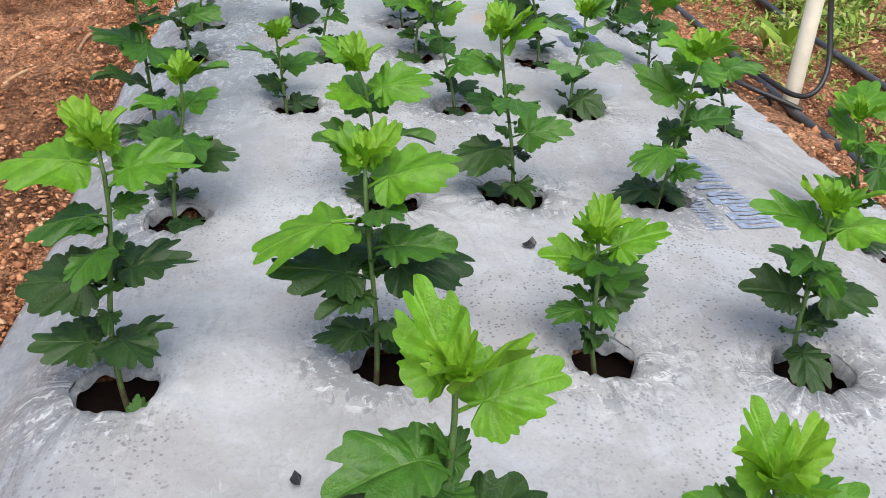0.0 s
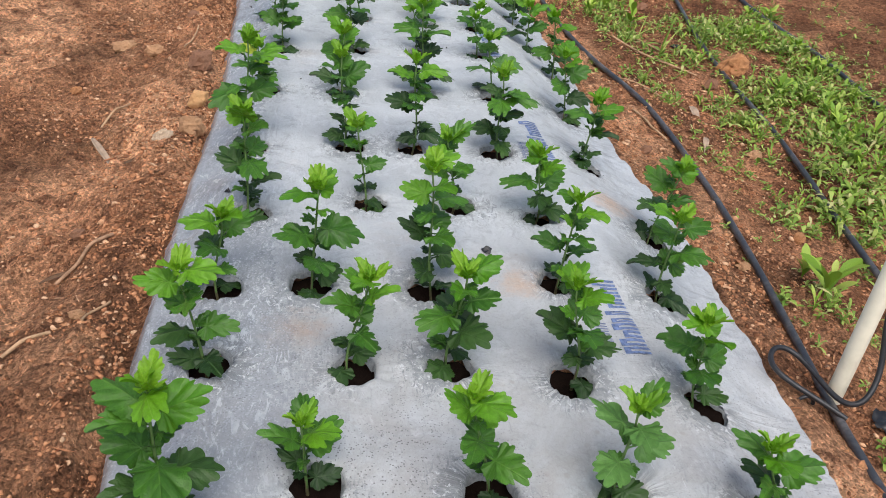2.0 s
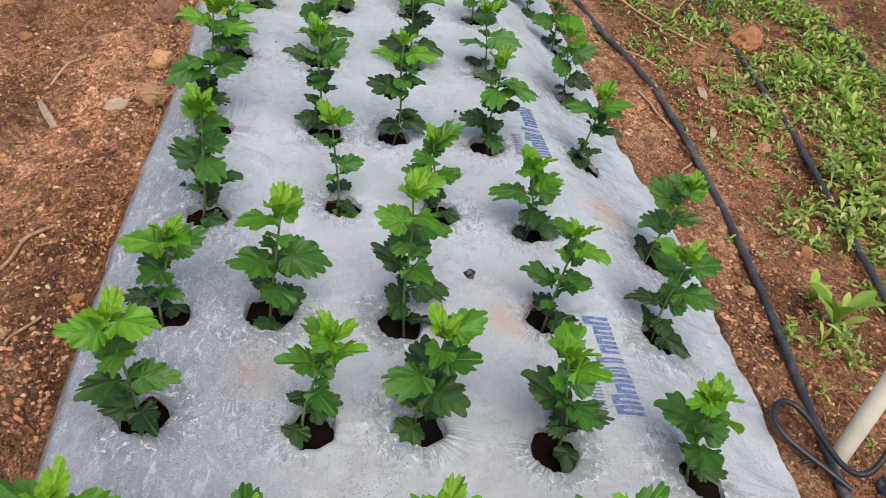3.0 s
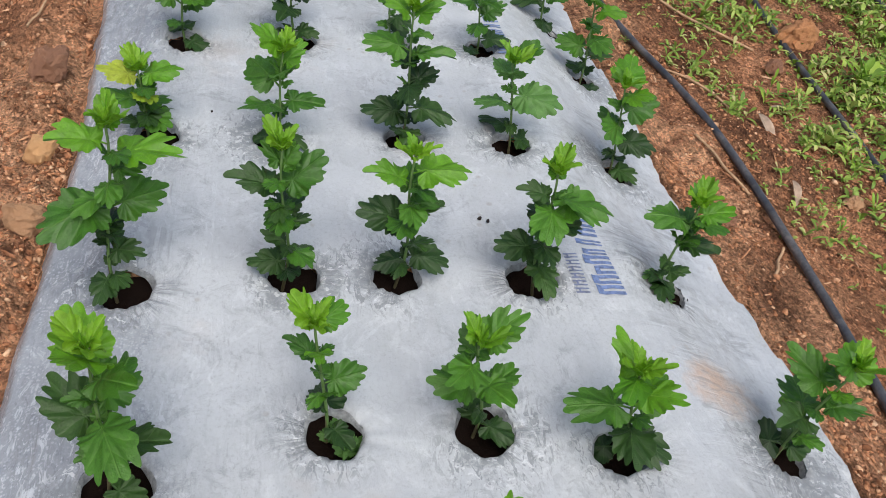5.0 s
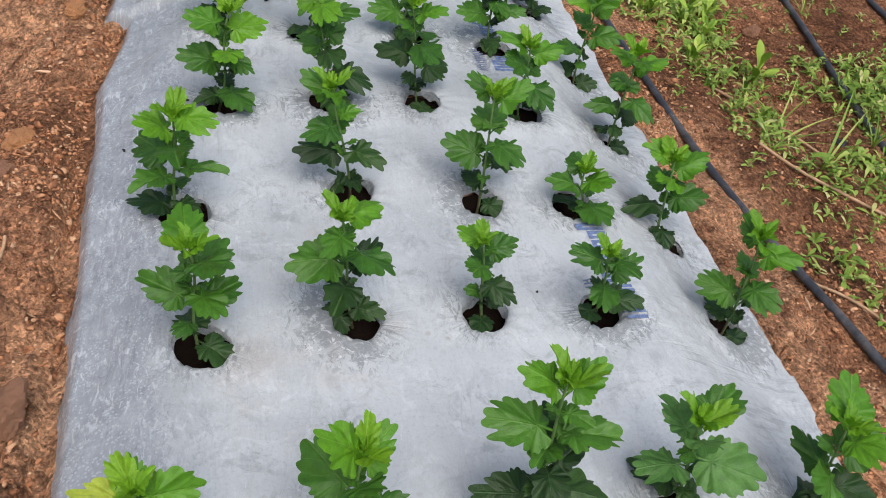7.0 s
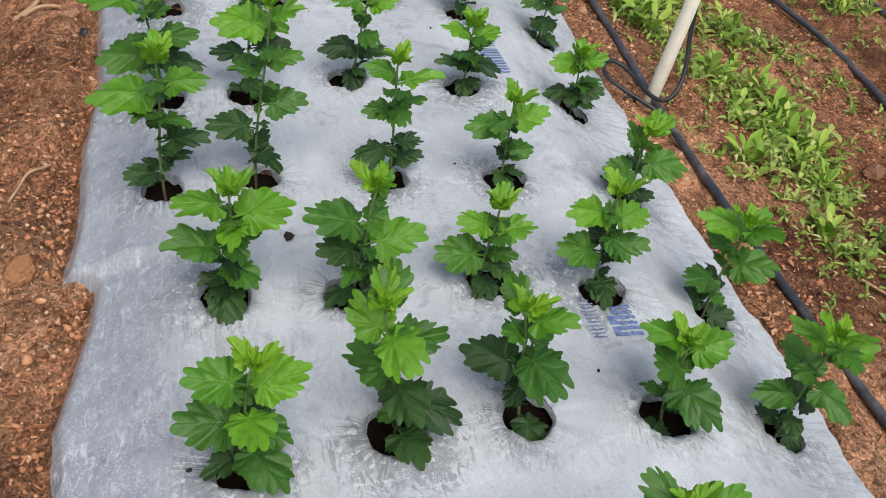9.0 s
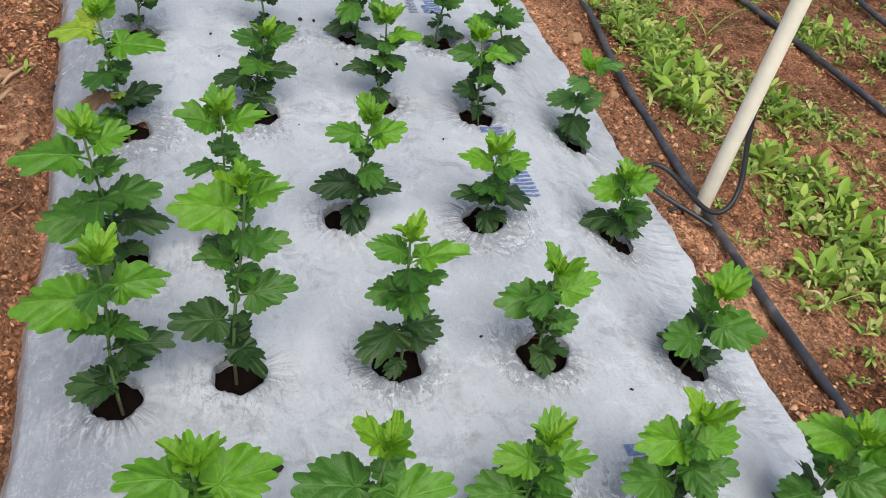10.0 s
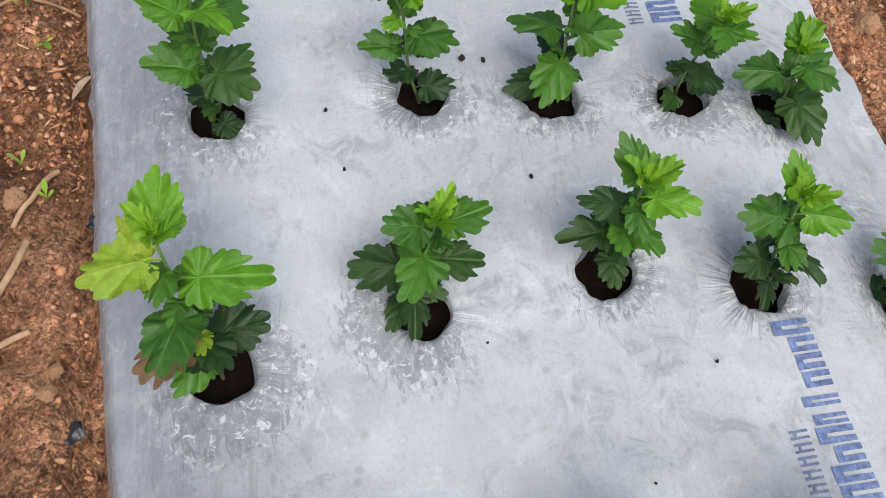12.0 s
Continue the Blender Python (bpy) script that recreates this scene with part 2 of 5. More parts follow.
    shade_dirt = m.math("ADD", shade_halo, m.math("MULTIPLY", m.math("SUBTRACT", m.noise(38, 6, 0.72, flat, 0.8), 0.5), 1.8))
    shade_dirt = m.math("MULTIPLY", m.ramp(shade_dirt, (0.36, 0.0), (0.56, 1.0)), m.ramp(shade_halo, (0.02, 0.0), (0.18, 1.0)))
    dabs = m.math("MULTIPLY", m.ramp(m.noise(62, 5, 0.65, m.scaled(1.5, 0.6, 0.2), 1.6), (0.53, 0.0), (0.57, 1.0)), m.ramp(shade_halo, (0.04, 0.0), (0.30, 1.0)))
    shade_dirt = m.math("MAXIMUM", m.math("MULTIPLY", shade_dirt, m.ramp(m.noise(80, 4, 0.7, flat, 1.0), (0.36, 0.25), (0.52, 0.9))), m.math("MULTIPLY", dabs, 0.9))
    base = m.mix(m.math("MULTIPLY", shade_dirt, 0.72), base, (0.185, 0.20, 0.215))
    salt = m.ramp(m.noise(95, 4, 0.7, flat, 0.6), (0.57, 0.0), (0.61, 0.75))
    base = m.mix(m.math("MULTIPLY", salt, m.ramp(shade_halo, (0.05, 0.0), (0.35, 1.0))), base, (0.68, 0.70, 0.72))
    # Shade and gleam of the pleats round each hole are painted into the colour.
    crease_shade = m.math("MULTIPLY", m.ramp(rays, (0.52, 0.0), (0.57, 1.0)), pull)
    base = m.mix(m.math("MULTIPLY", crease_shade, 0.75), base, (0.15, 0.160, 0.175))
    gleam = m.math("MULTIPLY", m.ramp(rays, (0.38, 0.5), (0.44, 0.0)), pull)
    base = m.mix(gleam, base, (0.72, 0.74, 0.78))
    # The dark side of the tension folds, drawn as thin coloured lines.
    line_shade = m.math("MULTIPLY", m.ramp(lines, (0.50, 0.0), (0.60, 1.0)), 0.40)
    base = m.mix(line_shade, base, (0.24, 0.25, 0.27))
    ray_height = m.math("MULTIPLY", rays, pull)
    nrm = m.bump(ray_height, 0.5, 0.012, m.bump(lines, 0.45, 0.006, m.bump(soft, 0.16, 0.05, m.bump(crinkle, 0.20, 0.008, m.bump(fold, 0.20, 0.0035)))))
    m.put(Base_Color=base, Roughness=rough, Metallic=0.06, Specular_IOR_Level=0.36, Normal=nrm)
    return m.mat


FILM = film_material()


def plain(name, color, rough, spec=0.5, vary=0.2, scale=40.0, metallic=0.0, bump=0.3):
    m = Nodes(name)
    n = m.noise(scale, 5, 0.65)
    col = m.mix(1.0, color, m.ramp(n, (0.3, 1.0 - vary), (0.7, 1.0 + vary)), "MULTIPLY")
    m.put(Base_Color=col, Roughness=rough, Specular_IOR_Level=spec, Metallic=metallic, Normal=m.bump(m.noise(scale * 6), bump, 0.001))
    return m.mat


def pipe_material():
    """Black polythene with dried soil wiped along it."""
    m = Nodes("black_polythene")
    col = m.mix(1.0, (0.036, 0.040, 0.050), m.ramp(m.noise(30, 5, 0.65), (0.3, 0.65), (0.7, 1.35)), "MULTIPLY")
    dust = m.ramp(m.noise(9, 6, 0.7, None, 0.8), (0.46, 0.0), (0.66, 0.55))
    dust = m.math("MULTIPLY", dust, m.ramp(m.noise(120, 4, 0.7), (0.34, 0.3), (0.6, 1.0)))
    col = m.mix(dust, col, (0.24, 0.215, 0.20))
    m.put(Base_Color=col, Roughness=m.ramp(m.noise(14, 4), (0.35, 0.30), (0.65, 0.50)), Specular_IOR_Level=0.7, Normal=m.bump(m.noise(180), 0.3, 0.001))
    return m.mat


PIPE = pipe_material()
INK = plain("worn_blue_ink", (0.14, 0.195, 0.36), 0.5, 0.4, 0.55, 140)
# Paler ink for the first prints: wear, plus grazing sheen put into the colour.
INK_FADED_SHEEN = plain("faded_sheen_ink", (0.27, 0.33, 0.45), 0.42, 0.5, 0.35, 140)
INK_DARK = plain("worn_navy_ink", (0.16, 0.19, 0.30), 0.5, 0.4, 0.35, 120)
TUBE = plain("black_rubber", (0.022, 0.023, 0.027), 0.42, 0.5, 0.3, 60)
PVC = plain("aged_pvc", (0.68, 0.64, 0.52), 0.45, 0.5, 0.14, 14)
STRAW = plain("dry_straw", (0.42, 0.27, 0.16), 0.85, 0.2, 0.35, 50)
TWIG = plain("dry_twig", (0.33, 0.20, 0.125), 0.9, 0.2, 0.4, 60)
DARK_LEAF = plain("rotting_leaf", (0.13, 0.075, 0.045), 0.8, 0.2, 0.3, 40)
DRY_LEAF = plain("dry_leaf", (0.38, 0.28, 0.205), 0.8, 0.2, 0.3, 40)
CRUMB = plain("dark_crumb", (0.028, 0.022, 0.020), 0.9, 0.2, 0.5, 200)
RIM = plain("cut_film_edge", (0.30, 0.315, 0.33), 0.32, 0.5, 0.45, 160)
FILM_BACK = plain("black_film_scrap", (0.02, 0.021, 0.024), 0.35, 0.5, 0.3, 60)


def leaf_material(name, low, high, vein, gloss, through_light):
    """Leaves are built one unit long along x, so their own coordinates place the veins."""
    m = Nodes(name)
    x, y, _ = m.xyz()
    side = m.math("ABSOLUTE", y)
    rnd = m.random()
    col = m.mix(rnd, low, high)
    col = m.mix(0.8, col, m.ramp(m.noise(7, 5, 0.7), (0.3, 0.66), (0.7, 1.28)), "MULTIPLY")
    warp = m.math("MULTIPLY", m.math("SUBTRACT", m.noise(6, 3), 0.5), 0.07)
    along = m.math("ADD", x, warp)
    rib = m.ramp(side, (0.003, 1.0), (0.013, 0.0))
    near_vein = None
    for x0, slope in ((0.285, 0.05), (0.38, 0.80), (0.60, 1.25)):
        gap = m.math("ABSOLUTE", m.math("SUBTRACT", m.math("SUBTRACT", along, x0), m.math("MULTIPLY", side, slope)))
        near_vein = gap if near_vein is None else m.math("MINIMUM", near_vein, gap)
    lat = m.ramp(near_vein, (0.002, 1.0), (0.012, 0.0))
    veins = m.math("MAXIMUM", rib, m.math("MULTIPLY", lat, 0.6))
    col = m.mix(m.math("MULTIPLY", veins, 0.24), col, vein)
    pillow = m.math("ADD", m.ramp(near_vein, (0.0, 0.0), (0.09, 1.0)), m.math("MULTIPLY", m.noise(30, 3), 0.8))
    nrm = m.bump(pillow, 0.20, 0.03, m.bump(rib, 0.25, 0.02))
    m.put(Base_Color=col, Roughness=gloss, Specular_IOR_Level=0.38, Normal=nrm)
    tr = m.t.nodes.new("ShaderNodeBsdfTranslucent")
    glow = m.mix(1.0, col, (1.15, 1.3, 0.5), "MULTIPLY")
    m.link(glow, tr.inputs["Color"])
    mixer = m.t.nodes.new("ShaderNodeMixShader")
    mixer.inputs["Fac"].default_value = through_light
    m.link(m.bsdf.outputs[0], mixer.inputs[1])
    m.link(tr.outputs[0], mixer.inputs[2])
    m.link(mixer.outputs[0], m.out.inputs["Surface"])
    return m.mat


# Old leaf green is darkened beyond its age to hold the plant's inner shade.
LEAF_OLD_SHADED = leaf_material("old_shaded_leaf", (0.013, 0.040, 0.008), (0.032, 0.082, 0.013), (0.11, 0.20, 0.07), 0.48, 0.06)
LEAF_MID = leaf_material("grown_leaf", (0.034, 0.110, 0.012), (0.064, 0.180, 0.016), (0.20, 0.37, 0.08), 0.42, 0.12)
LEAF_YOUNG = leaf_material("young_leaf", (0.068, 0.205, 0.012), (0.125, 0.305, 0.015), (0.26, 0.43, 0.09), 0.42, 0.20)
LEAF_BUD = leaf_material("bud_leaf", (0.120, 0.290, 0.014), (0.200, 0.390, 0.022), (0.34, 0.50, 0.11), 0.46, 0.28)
LEAF_BROWN = leaf_material("browned_leaf", (0.16, 0.090, 0.050), (0.20, 0.12, 0.06), (0.30, 0.20, 0.10), 0.7, 0.10)
LEAF_PALE = leaf_material("grey_green_leaf", (0.075, 0.185, 0.042), (0.105, 0.235, 0.055), (0.24, 0.42, 0.16), 0.50, 0.20)
LEAF_YELLOW = leaf_material("yellowing_leaf", (0.25, 0.39, 0.03), (0.36, 0.44, 0.05), (0.46, 0.50, 0.16), 0.5, 0.28)
PEAT = plain("dark_peat", (0.016, 0.0095, 0.0075), 0.95, 0.1, 0.75, 110, 0.0, 1.0)
STEM = plain("green_stem", (0.105, 0.185, 0.055), 0.55, 0.35, 0.3, 90)
STEM_OLD = plain("woody_stem", (0.105, 0.095, 0.050), 0.7, 0.3, 0.35, 90)


def weed_material(name, low, mid, high, dry):
    m = Nodes(name)
    r = m.math("FRACT", m.math("ADD", m.island(), m.random()))
    col = m.ramp(r, (0.0, low), (0.5, mid), (0.86, high), (1.0, dry))
    col = m.mix(0.4, col, m.ramp(m.noise(60, 3), (0.3, 0.7), (0.7, 1.25)), "MULTIPLY")
    m.put(Base_Color=col, Roughness=0.5, Specular_IOR_Level=0.35)
    tr = m.t.nodes.new("ShaderNodeBsdfTranslucent")
    m.link(col, tr.inputs["Color"])
    mixer = m.t.nodes.new("ShaderNodeMixShader")
    mixer.inputs["Fac"].default_value = 0.25
    m.link(m.bsdf.outputs[0], mixer.inputs[1])
    m.link(tr.outputs[0], mixer.inputs[2])
    m.link(mixer.outputs[0], m.out.inputs["Surface"])
    return m.mat


WEED = weed_material("weed_leaf", (0.12, 0.225, 0.028), (0.26, 0.385, 0.065), (0.43, 0.52, 0.13), (0.56, 0.51, 0.25))
WEED_BROAD = weed_material("spoon_weed_leaf", (0.14, 0.27, 0.024), (0.25, 0.41, 0.045), (0.38, 0.52, 0.080), (0.50, 0.56, 0.14))


# ---- building helpers ----
def mesh_from(name, verts, faces, material, smooth=True):
    me = bpy.data.meshes.new(name)
    me.from_pydata([tuple(map(float, v)) for v in verts], [], [tuple(map(int, f)) for f in faces])
    if material:
        me.materials.append(material)
    if smooth:
        me.polygons.foreach_set("use_smooth", [True] * len(me.polygons))
    me.update()
    return me


def part(name, me, parent, m=None, label=""):
    ob = new(name, me)
    ob.parent = parent
    if m is not None:
        ob.matrix_local = m
    return tagged(ob, label)


def empty(name, m):
    ob = new(name)
    ob.empty_display_size = 0.02
    ob.matrix_world = m
    return ob


class Lattice:
    """Smooth random heights over the plan, in octaves."""

    def __init__(self, seed):
        self.tab = np.random.RandomState(seed).rand(256, 256)

    def value(self, x, y, cell):
        u, v = x / cell + 500.3, y / cell + 500.7
        i, j = np.floor(u).astype(int), np.floor(v).astype(int)
        a, b = u - i, v - j
        a, b = a * a * (3 - 2 * a), b * b * (3 - 2 * b)
        t = self.tab
        i0, i1, j0, j1 = i % 256, (i + 1) % 256, j % 256, (j + 1) % 256
        return (t[i0, j0] * (1 - a) + t[i1, j0] * a) * (1 - b) + (t[i0, j1] * (1 - a) + t[i1, j1] * a) * b - 0.5

    def fbm(self, x, y, cell, octaves=4, gain=0.5):
        total, amp = 0.0, 1.0
        for _ in range(octaves):
            total = total + amp * self.value(x, y, cell)
            amp, cell = amp * gain, cell * 0.47
        return total


RELIEF, RIPPLE = Lattice(3), Lattice(8)


def step(t):
    t = np.clip(t, 0, 1)
    return t * t * (3 - 2 * t)


def tube_mesh(name, path, radius, material, sides=12, resolution=1):
    """A round tube along a smooth path."""
    cu = bpy.data.curves.new(name, "CURVE")
    cu.dimensions, cu.bevel_depth, cu.bevel_resolution, cu.use_fill_caps = "3D", radius, max(1, sides // 4), True
    sp = cu.splines.new("NURBS")
    sp.points.add(len(path) - 1)
    for p, co in zip(sp.points, path):
        p.co = (*co, 1)
    sp.order_u, sp.use_endpoint_u, sp.resolution_u = 4, True, 6
    cu.resolution_u = 6
    ob = bpy.data.objects.new(name, cu)
    me = bpy.data.meshes.new_from_object(ob)
    bpy.data.objects.remove(ob)
    bpy.data.curves.remove(cu)
    me.name = name
    me.materials.clear()
    me.materials.append(material)
    me.polygons.foreach_set("use_smooth", [True] * len(me.polygons))
    return me


# ---- plan of the bed: y runs along it, z = 0 is its top ----
LEFT_Y = (0.0, 1.6, 2.05, 2.7, 3.1, 3.4, 3.7, 3.96, 4.02, 4.08, 4.16, 4.22, 4.252, 4.264, 4.36, 4.55, 4.75, 5.05, 5.4, 5.9, 9.0)
LEFT_X = (-0.08, -0.085, -0.115, -0.118, -0.106, -0.116, -0.134, -0.142, -0.150, -0.138, -0.128, -0.122, -0.124, -0.163, -0.156, -0.160, -0.154, -0.176, -0.19, -0.25, -0.5)
SMOOTH_Y, SMOOTH_X = (0.0, 2.0, 3.0, 4.0, 5.0, 5.4, 5.9, 9.0), (-0.08, -0.11, -0.11, -0.14, -0.172, -0.19, -0.25, -0.5)
RIGHT_Y = (0.0, 2.1, 2.7, 3.05, 3.25, 3.45, 3.65, 4.0, 4.5, 5.0, 5.5, 5.9, 9.0)
RIGHT_X = (0.88, 0.884, 0.89, 0.855, 0.852, 0.858, 0.842, 0.836, 0.824, 0.830, 0.812, 0.800, 0.72)


def bed_left(y):
    return np.interp(y, LEFT_Y, LEFT_X) + 0.004 * RELIEF.fbm(y * 0 + 3.1, y, 0.16, 3)


def bed_right(y):
    return np.interp(y, RIGHT_Y, RIGHT_X) + 0.005 * RELIEF.fbm(y * 0 + 7.7, y, 0.18, 3)


def bed_top(x, y):
    """Height of the film where it lies over the soil."""
    a, b = x - bed_left(y), bed_right(y) - x
    z = -0.044 * (1 - step(a / 0.13)) - 0.034 * (1 - step((a + 0.004) / 0.026)) - 0.085 * (1 - step(b / 0.26))
    z = z - 1.6 * np.clip(-a, 0, 1) - 1.6 * np.clip(-b, 0, 1)
    return z + 0.007 * RIPPLE.fbm(x, y, 0.24, 2) + 0.0035 * RELIEF.fbm(x + 3, y, 0.085, 2)


def ground_base(x, y):
    """Bare soil beside the bed: a trodden path on one side, the next bed's shoulder on the other."""
    a, b = bed_left(y) - x, x - bed_right(y)
    left = -0.076 + 0.024 * step(a / 0.035) - 0.062 * step((a - 0.05) / 0.20) + 0.010 * step((a - 0.3) / 0.5)
    right = -0.082 - 0.022 * step(b / 0.12) - 0.065 * step((b - 0.16) / 0.30)
    z = np.where(x < 0.35, left, right)
    path = step((0.35 - x) / 0.1)
    rough = (0.026 + 0.020 * path) * RELIEF.fbm(x, y, 0.30, 4, 0.58) + (0.010 + 0.014 * path) * RIPPLE.fbm(x + 9, y, 0.06, 3, 0.62)
    return z + rough * np.where(x < 0.35, step(a / 0.05 + 0.05), step(b / 0.06 + 0.05))


HOLES = []


def ground_height(x, y):
    x, y = np.asarray(x, float), np.asarray(y, float)
    z = ground_base(x, y)
    a, b = x - bed_left(y), bed_right(y) - x
    inside = np.minimum(a, b)
    under = bed_top(x, y) + 0.004 - 0.020 * step(inside / 0.025) + 0.004 * RIPPLE.fbm(x, y, 0.03, 2)
    z = np.where(inside > -0.004, under, z)
    for hx, hy, r in HOLES:
        d = np.hypot(x - hx, y - hy)
        z = z - np.where(d < r + 0.012, 0.034 * (1 - step((d - r * 0.8) / (r * 0.2 + 0.012))), 0.0)
    return z


# ---- the plants of the bed ----
LOBES = (0.0, 41.0, 86.0)


def leaf_mesh(name, seed, width=1.0, depth=1.0, droop=0.20, cup=0.10):
    """A chrysanthemum leaf, one unit long with its stalk: a broad blade of five rounded lobes with scalloped teeth, hollow along its veins."""
    rng = random.Random(seed)
    base = 0.27
    gaps = [(side * (g + rng.uniform(-3, 3)), deep * rng.uniform(0.75, 1.2)) for side in (-1, 1) for g, deep in ((23, 0.20), (64, 0.25), (108, 0.16))]
    gain = {(side, k): rng.uniform(0.93, 1.07) for side in (-1, 1) for k in range(3)}
    ways = [-174 + 348 * k / 116 for k in range(117)]
    rings = (0.0, 0.28, 0.55, 0.80, 1.0)
    skew, phase = rng.uniform(-0.04, 0.04), rng.uniform(0, 6)
    verts, faces = [], []

    def height(x, y, f, way):
        e = abs(y) / 0.40
        z = 0.20 * x - droop * x * x + cup * e * (0.85 - 0.75 * e)
        for v in LOBES:
            z -= (0.030 if v == 0 else 0.016) * f * math.exp(-((abs(way) - v) / 8.5) ** 2)
        z += f * f * (0.048 * math.sin(radians(way) * 5 + phase) + 0.020 * math.sin(radians(way) * 12 + 2 * phase))
        return z + 0.10 * math.sin(seed * 2.1) * y

    for way in ways:
        side, a = (1 if way >= 0 else -1), abs(way)
        r = float(np.interp(a, (0, 14, 30, 45, 60, 76, 92, 108, 124, 142, 160, 174), (0.715, 0.69, 0.635, 0.575, 0.52, 0.475, 0.445, 0.40, 0.33, 0.235, 0.15, 0.09)))
        r *= gain[side, 0 if a < 21 else 1 if a < 63 else 2]
        for g, deep in gaps:
            r *= 1 - deep * depth * math.exp(-((way - g) / 3.9) ** 2)
        tooth = abs(math.sin(radians(way) * 9.5 + 0.5 * math.sin(radians(way) * 3 + phase))) ** 0.6
        r *= 1 - 0.15 * (1 - tooth) * min(1.0, max(0.0, (150 - a) / 40))
        for f in rings:
            x, y = base + r * f * math.cos(radians(way)), r * f * math.sin(radians(way)) * 0.86 * width
            y += skew * f * f * math.cos(radians(way))
            verts.append((x, y, height(x, y, f, way)))
    n = len(rings)
    for k in range(len(ways) - 1):
        for j in range(n - 1):
            q = (k * n + j, k * n + j + 1, (k + 1) * n + j + 1, (k + 1) * n + j)
            faces.append(q if j else (q[0], q[1], q[2]))
    start = len(verts)
    for k in range(5):
        x = (base + 0.03) * k / 4
        for y, lift in ((-0.020, 0.012), (0.0, -0.012), (0.020, 0.012)):
            verts.append((x, y, 0.20 * x - droop * x * x + lift - 0.004))
    for k in range(4):
        for j in range(2):
            a = start + k * 3 + j
            faces.append((a, a + 3, a + 4, a + 1))
    return mesh_from(name, verts, faces, LEAF_MID)


LEAVES = [leaf_mesh("leaf", k, w, d, dr, c) for k, w, d, dr, c in (
    (1, 0.94, 0.9, 0.34, -0.06), (2, 1.02, 0.6, 0.44, -0.20), (3, 0.86, 1.1, 0.28, 0.10),
    (4, 0.98, 0.8, 0.52, -0.26), (5, 0.80, 1.2, 0.36, 0.16), (6, 1.02, 0.7, 0.28, 0.0), (7, 0.92, 1.0, 0.56, -0.16), (8, 0.86, 1.0, 0.30, 0.22))]
BUDS = [leaf_mesh("bud_leaf", k, w, 0.9, dr, 0.30) for k, w, dr in ((11, 0.74, 0.10), (12, 0.82, 0.24), (13, 0.66, 0.34))]


def stem_mesh(points, r0, r1):
    n, k = len(points), 7
    verts, faces = [], []
    for i, p in enumerate(points):
        r = r0 + (r1 - r0) * i / (n - 1)
        for j in range(k):
            a = 2 * math.pi * j / k
            verts.append((p[0] + r * math.cos(a), p[1] + r * math.sin(a), p[2]))
    for i in range(n - 1):
        for j in range(k):
            faces.append((i * k + j, i * k + (j + 1) % k, (i + 1) * k + (j + 1) % k, (i + 1) * k + j))
    faces.append(tuple(range((n - 1) * k, n * k)))
    me = mesh_from("stem", verts, faces, STEM)
    me.materials.append(STEM_OLD)
    for f in me.polygons:
        if f.index < k * n * 0.16:
            f.material_index = 1
    return me


def set_leaf(me, parent, m, mat, name="leaf", label=""):
    ob = part(name, me, parent, m, label)
    ob.material_slots[0].link = "OBJECT"
    ob.material_slots[0].material = mat
    return ob


def plug_mesh():
    """The dark peat that fills the planting hole, hollow towards its middle."""
    rr = random.Random(2)
    verts, faces = [(0, 0, -0.28)], []
    rings, k = 6, 20
    for i in range(1, rings + 1):
        r = i / rings
        for j in range(k):
            a = 2 * math.pi * j / k
            verts.append((r * math.cos(a), r * math.sin(a), -0.28 + 0.42 * r ** 3 + rr.uniform(-0.07, 0.07)))
    for j in range(k):
        faces.append((0, 1 + j, 1 + (j + 1) % k))
    for i in range(rings - 1):
        for j in range(k):
            a, b = 1 + i * k + j, 1 + i * k + (j + 1) % k
            faces.append((a, a + k, b + k, b))
    return mesh_from("root_plug", verts, faces, PEAT)


PLUG = plug_mesh()


def copy_plug(root, r, dx, dy, turn):
    return part("root_plug", PLUG, root, pose(dx, dy, 0.007, 0, 0, turn) @ Matrix.Diagonal((r, r, r, 1)), "dark moist peat in the planting hole")


PLANT_LABEL = {"green": "young green chrysanthemum plant growing from a hole in silver film",
               "tall": "tall leafy chrysanthemum plant growing from a hole in silver film",
               "small": "short bushy chrysanthemum seedling in a hole in silver film",
               "thin": "spindly chrysanthemum plant with few leaves in a film hole",
               "pale": "grey-green chrysanthemum plant with deeply cut leaves in film",
               "yellow": "chrysanthemum plant with yellowing and browned lower leaves in film"}


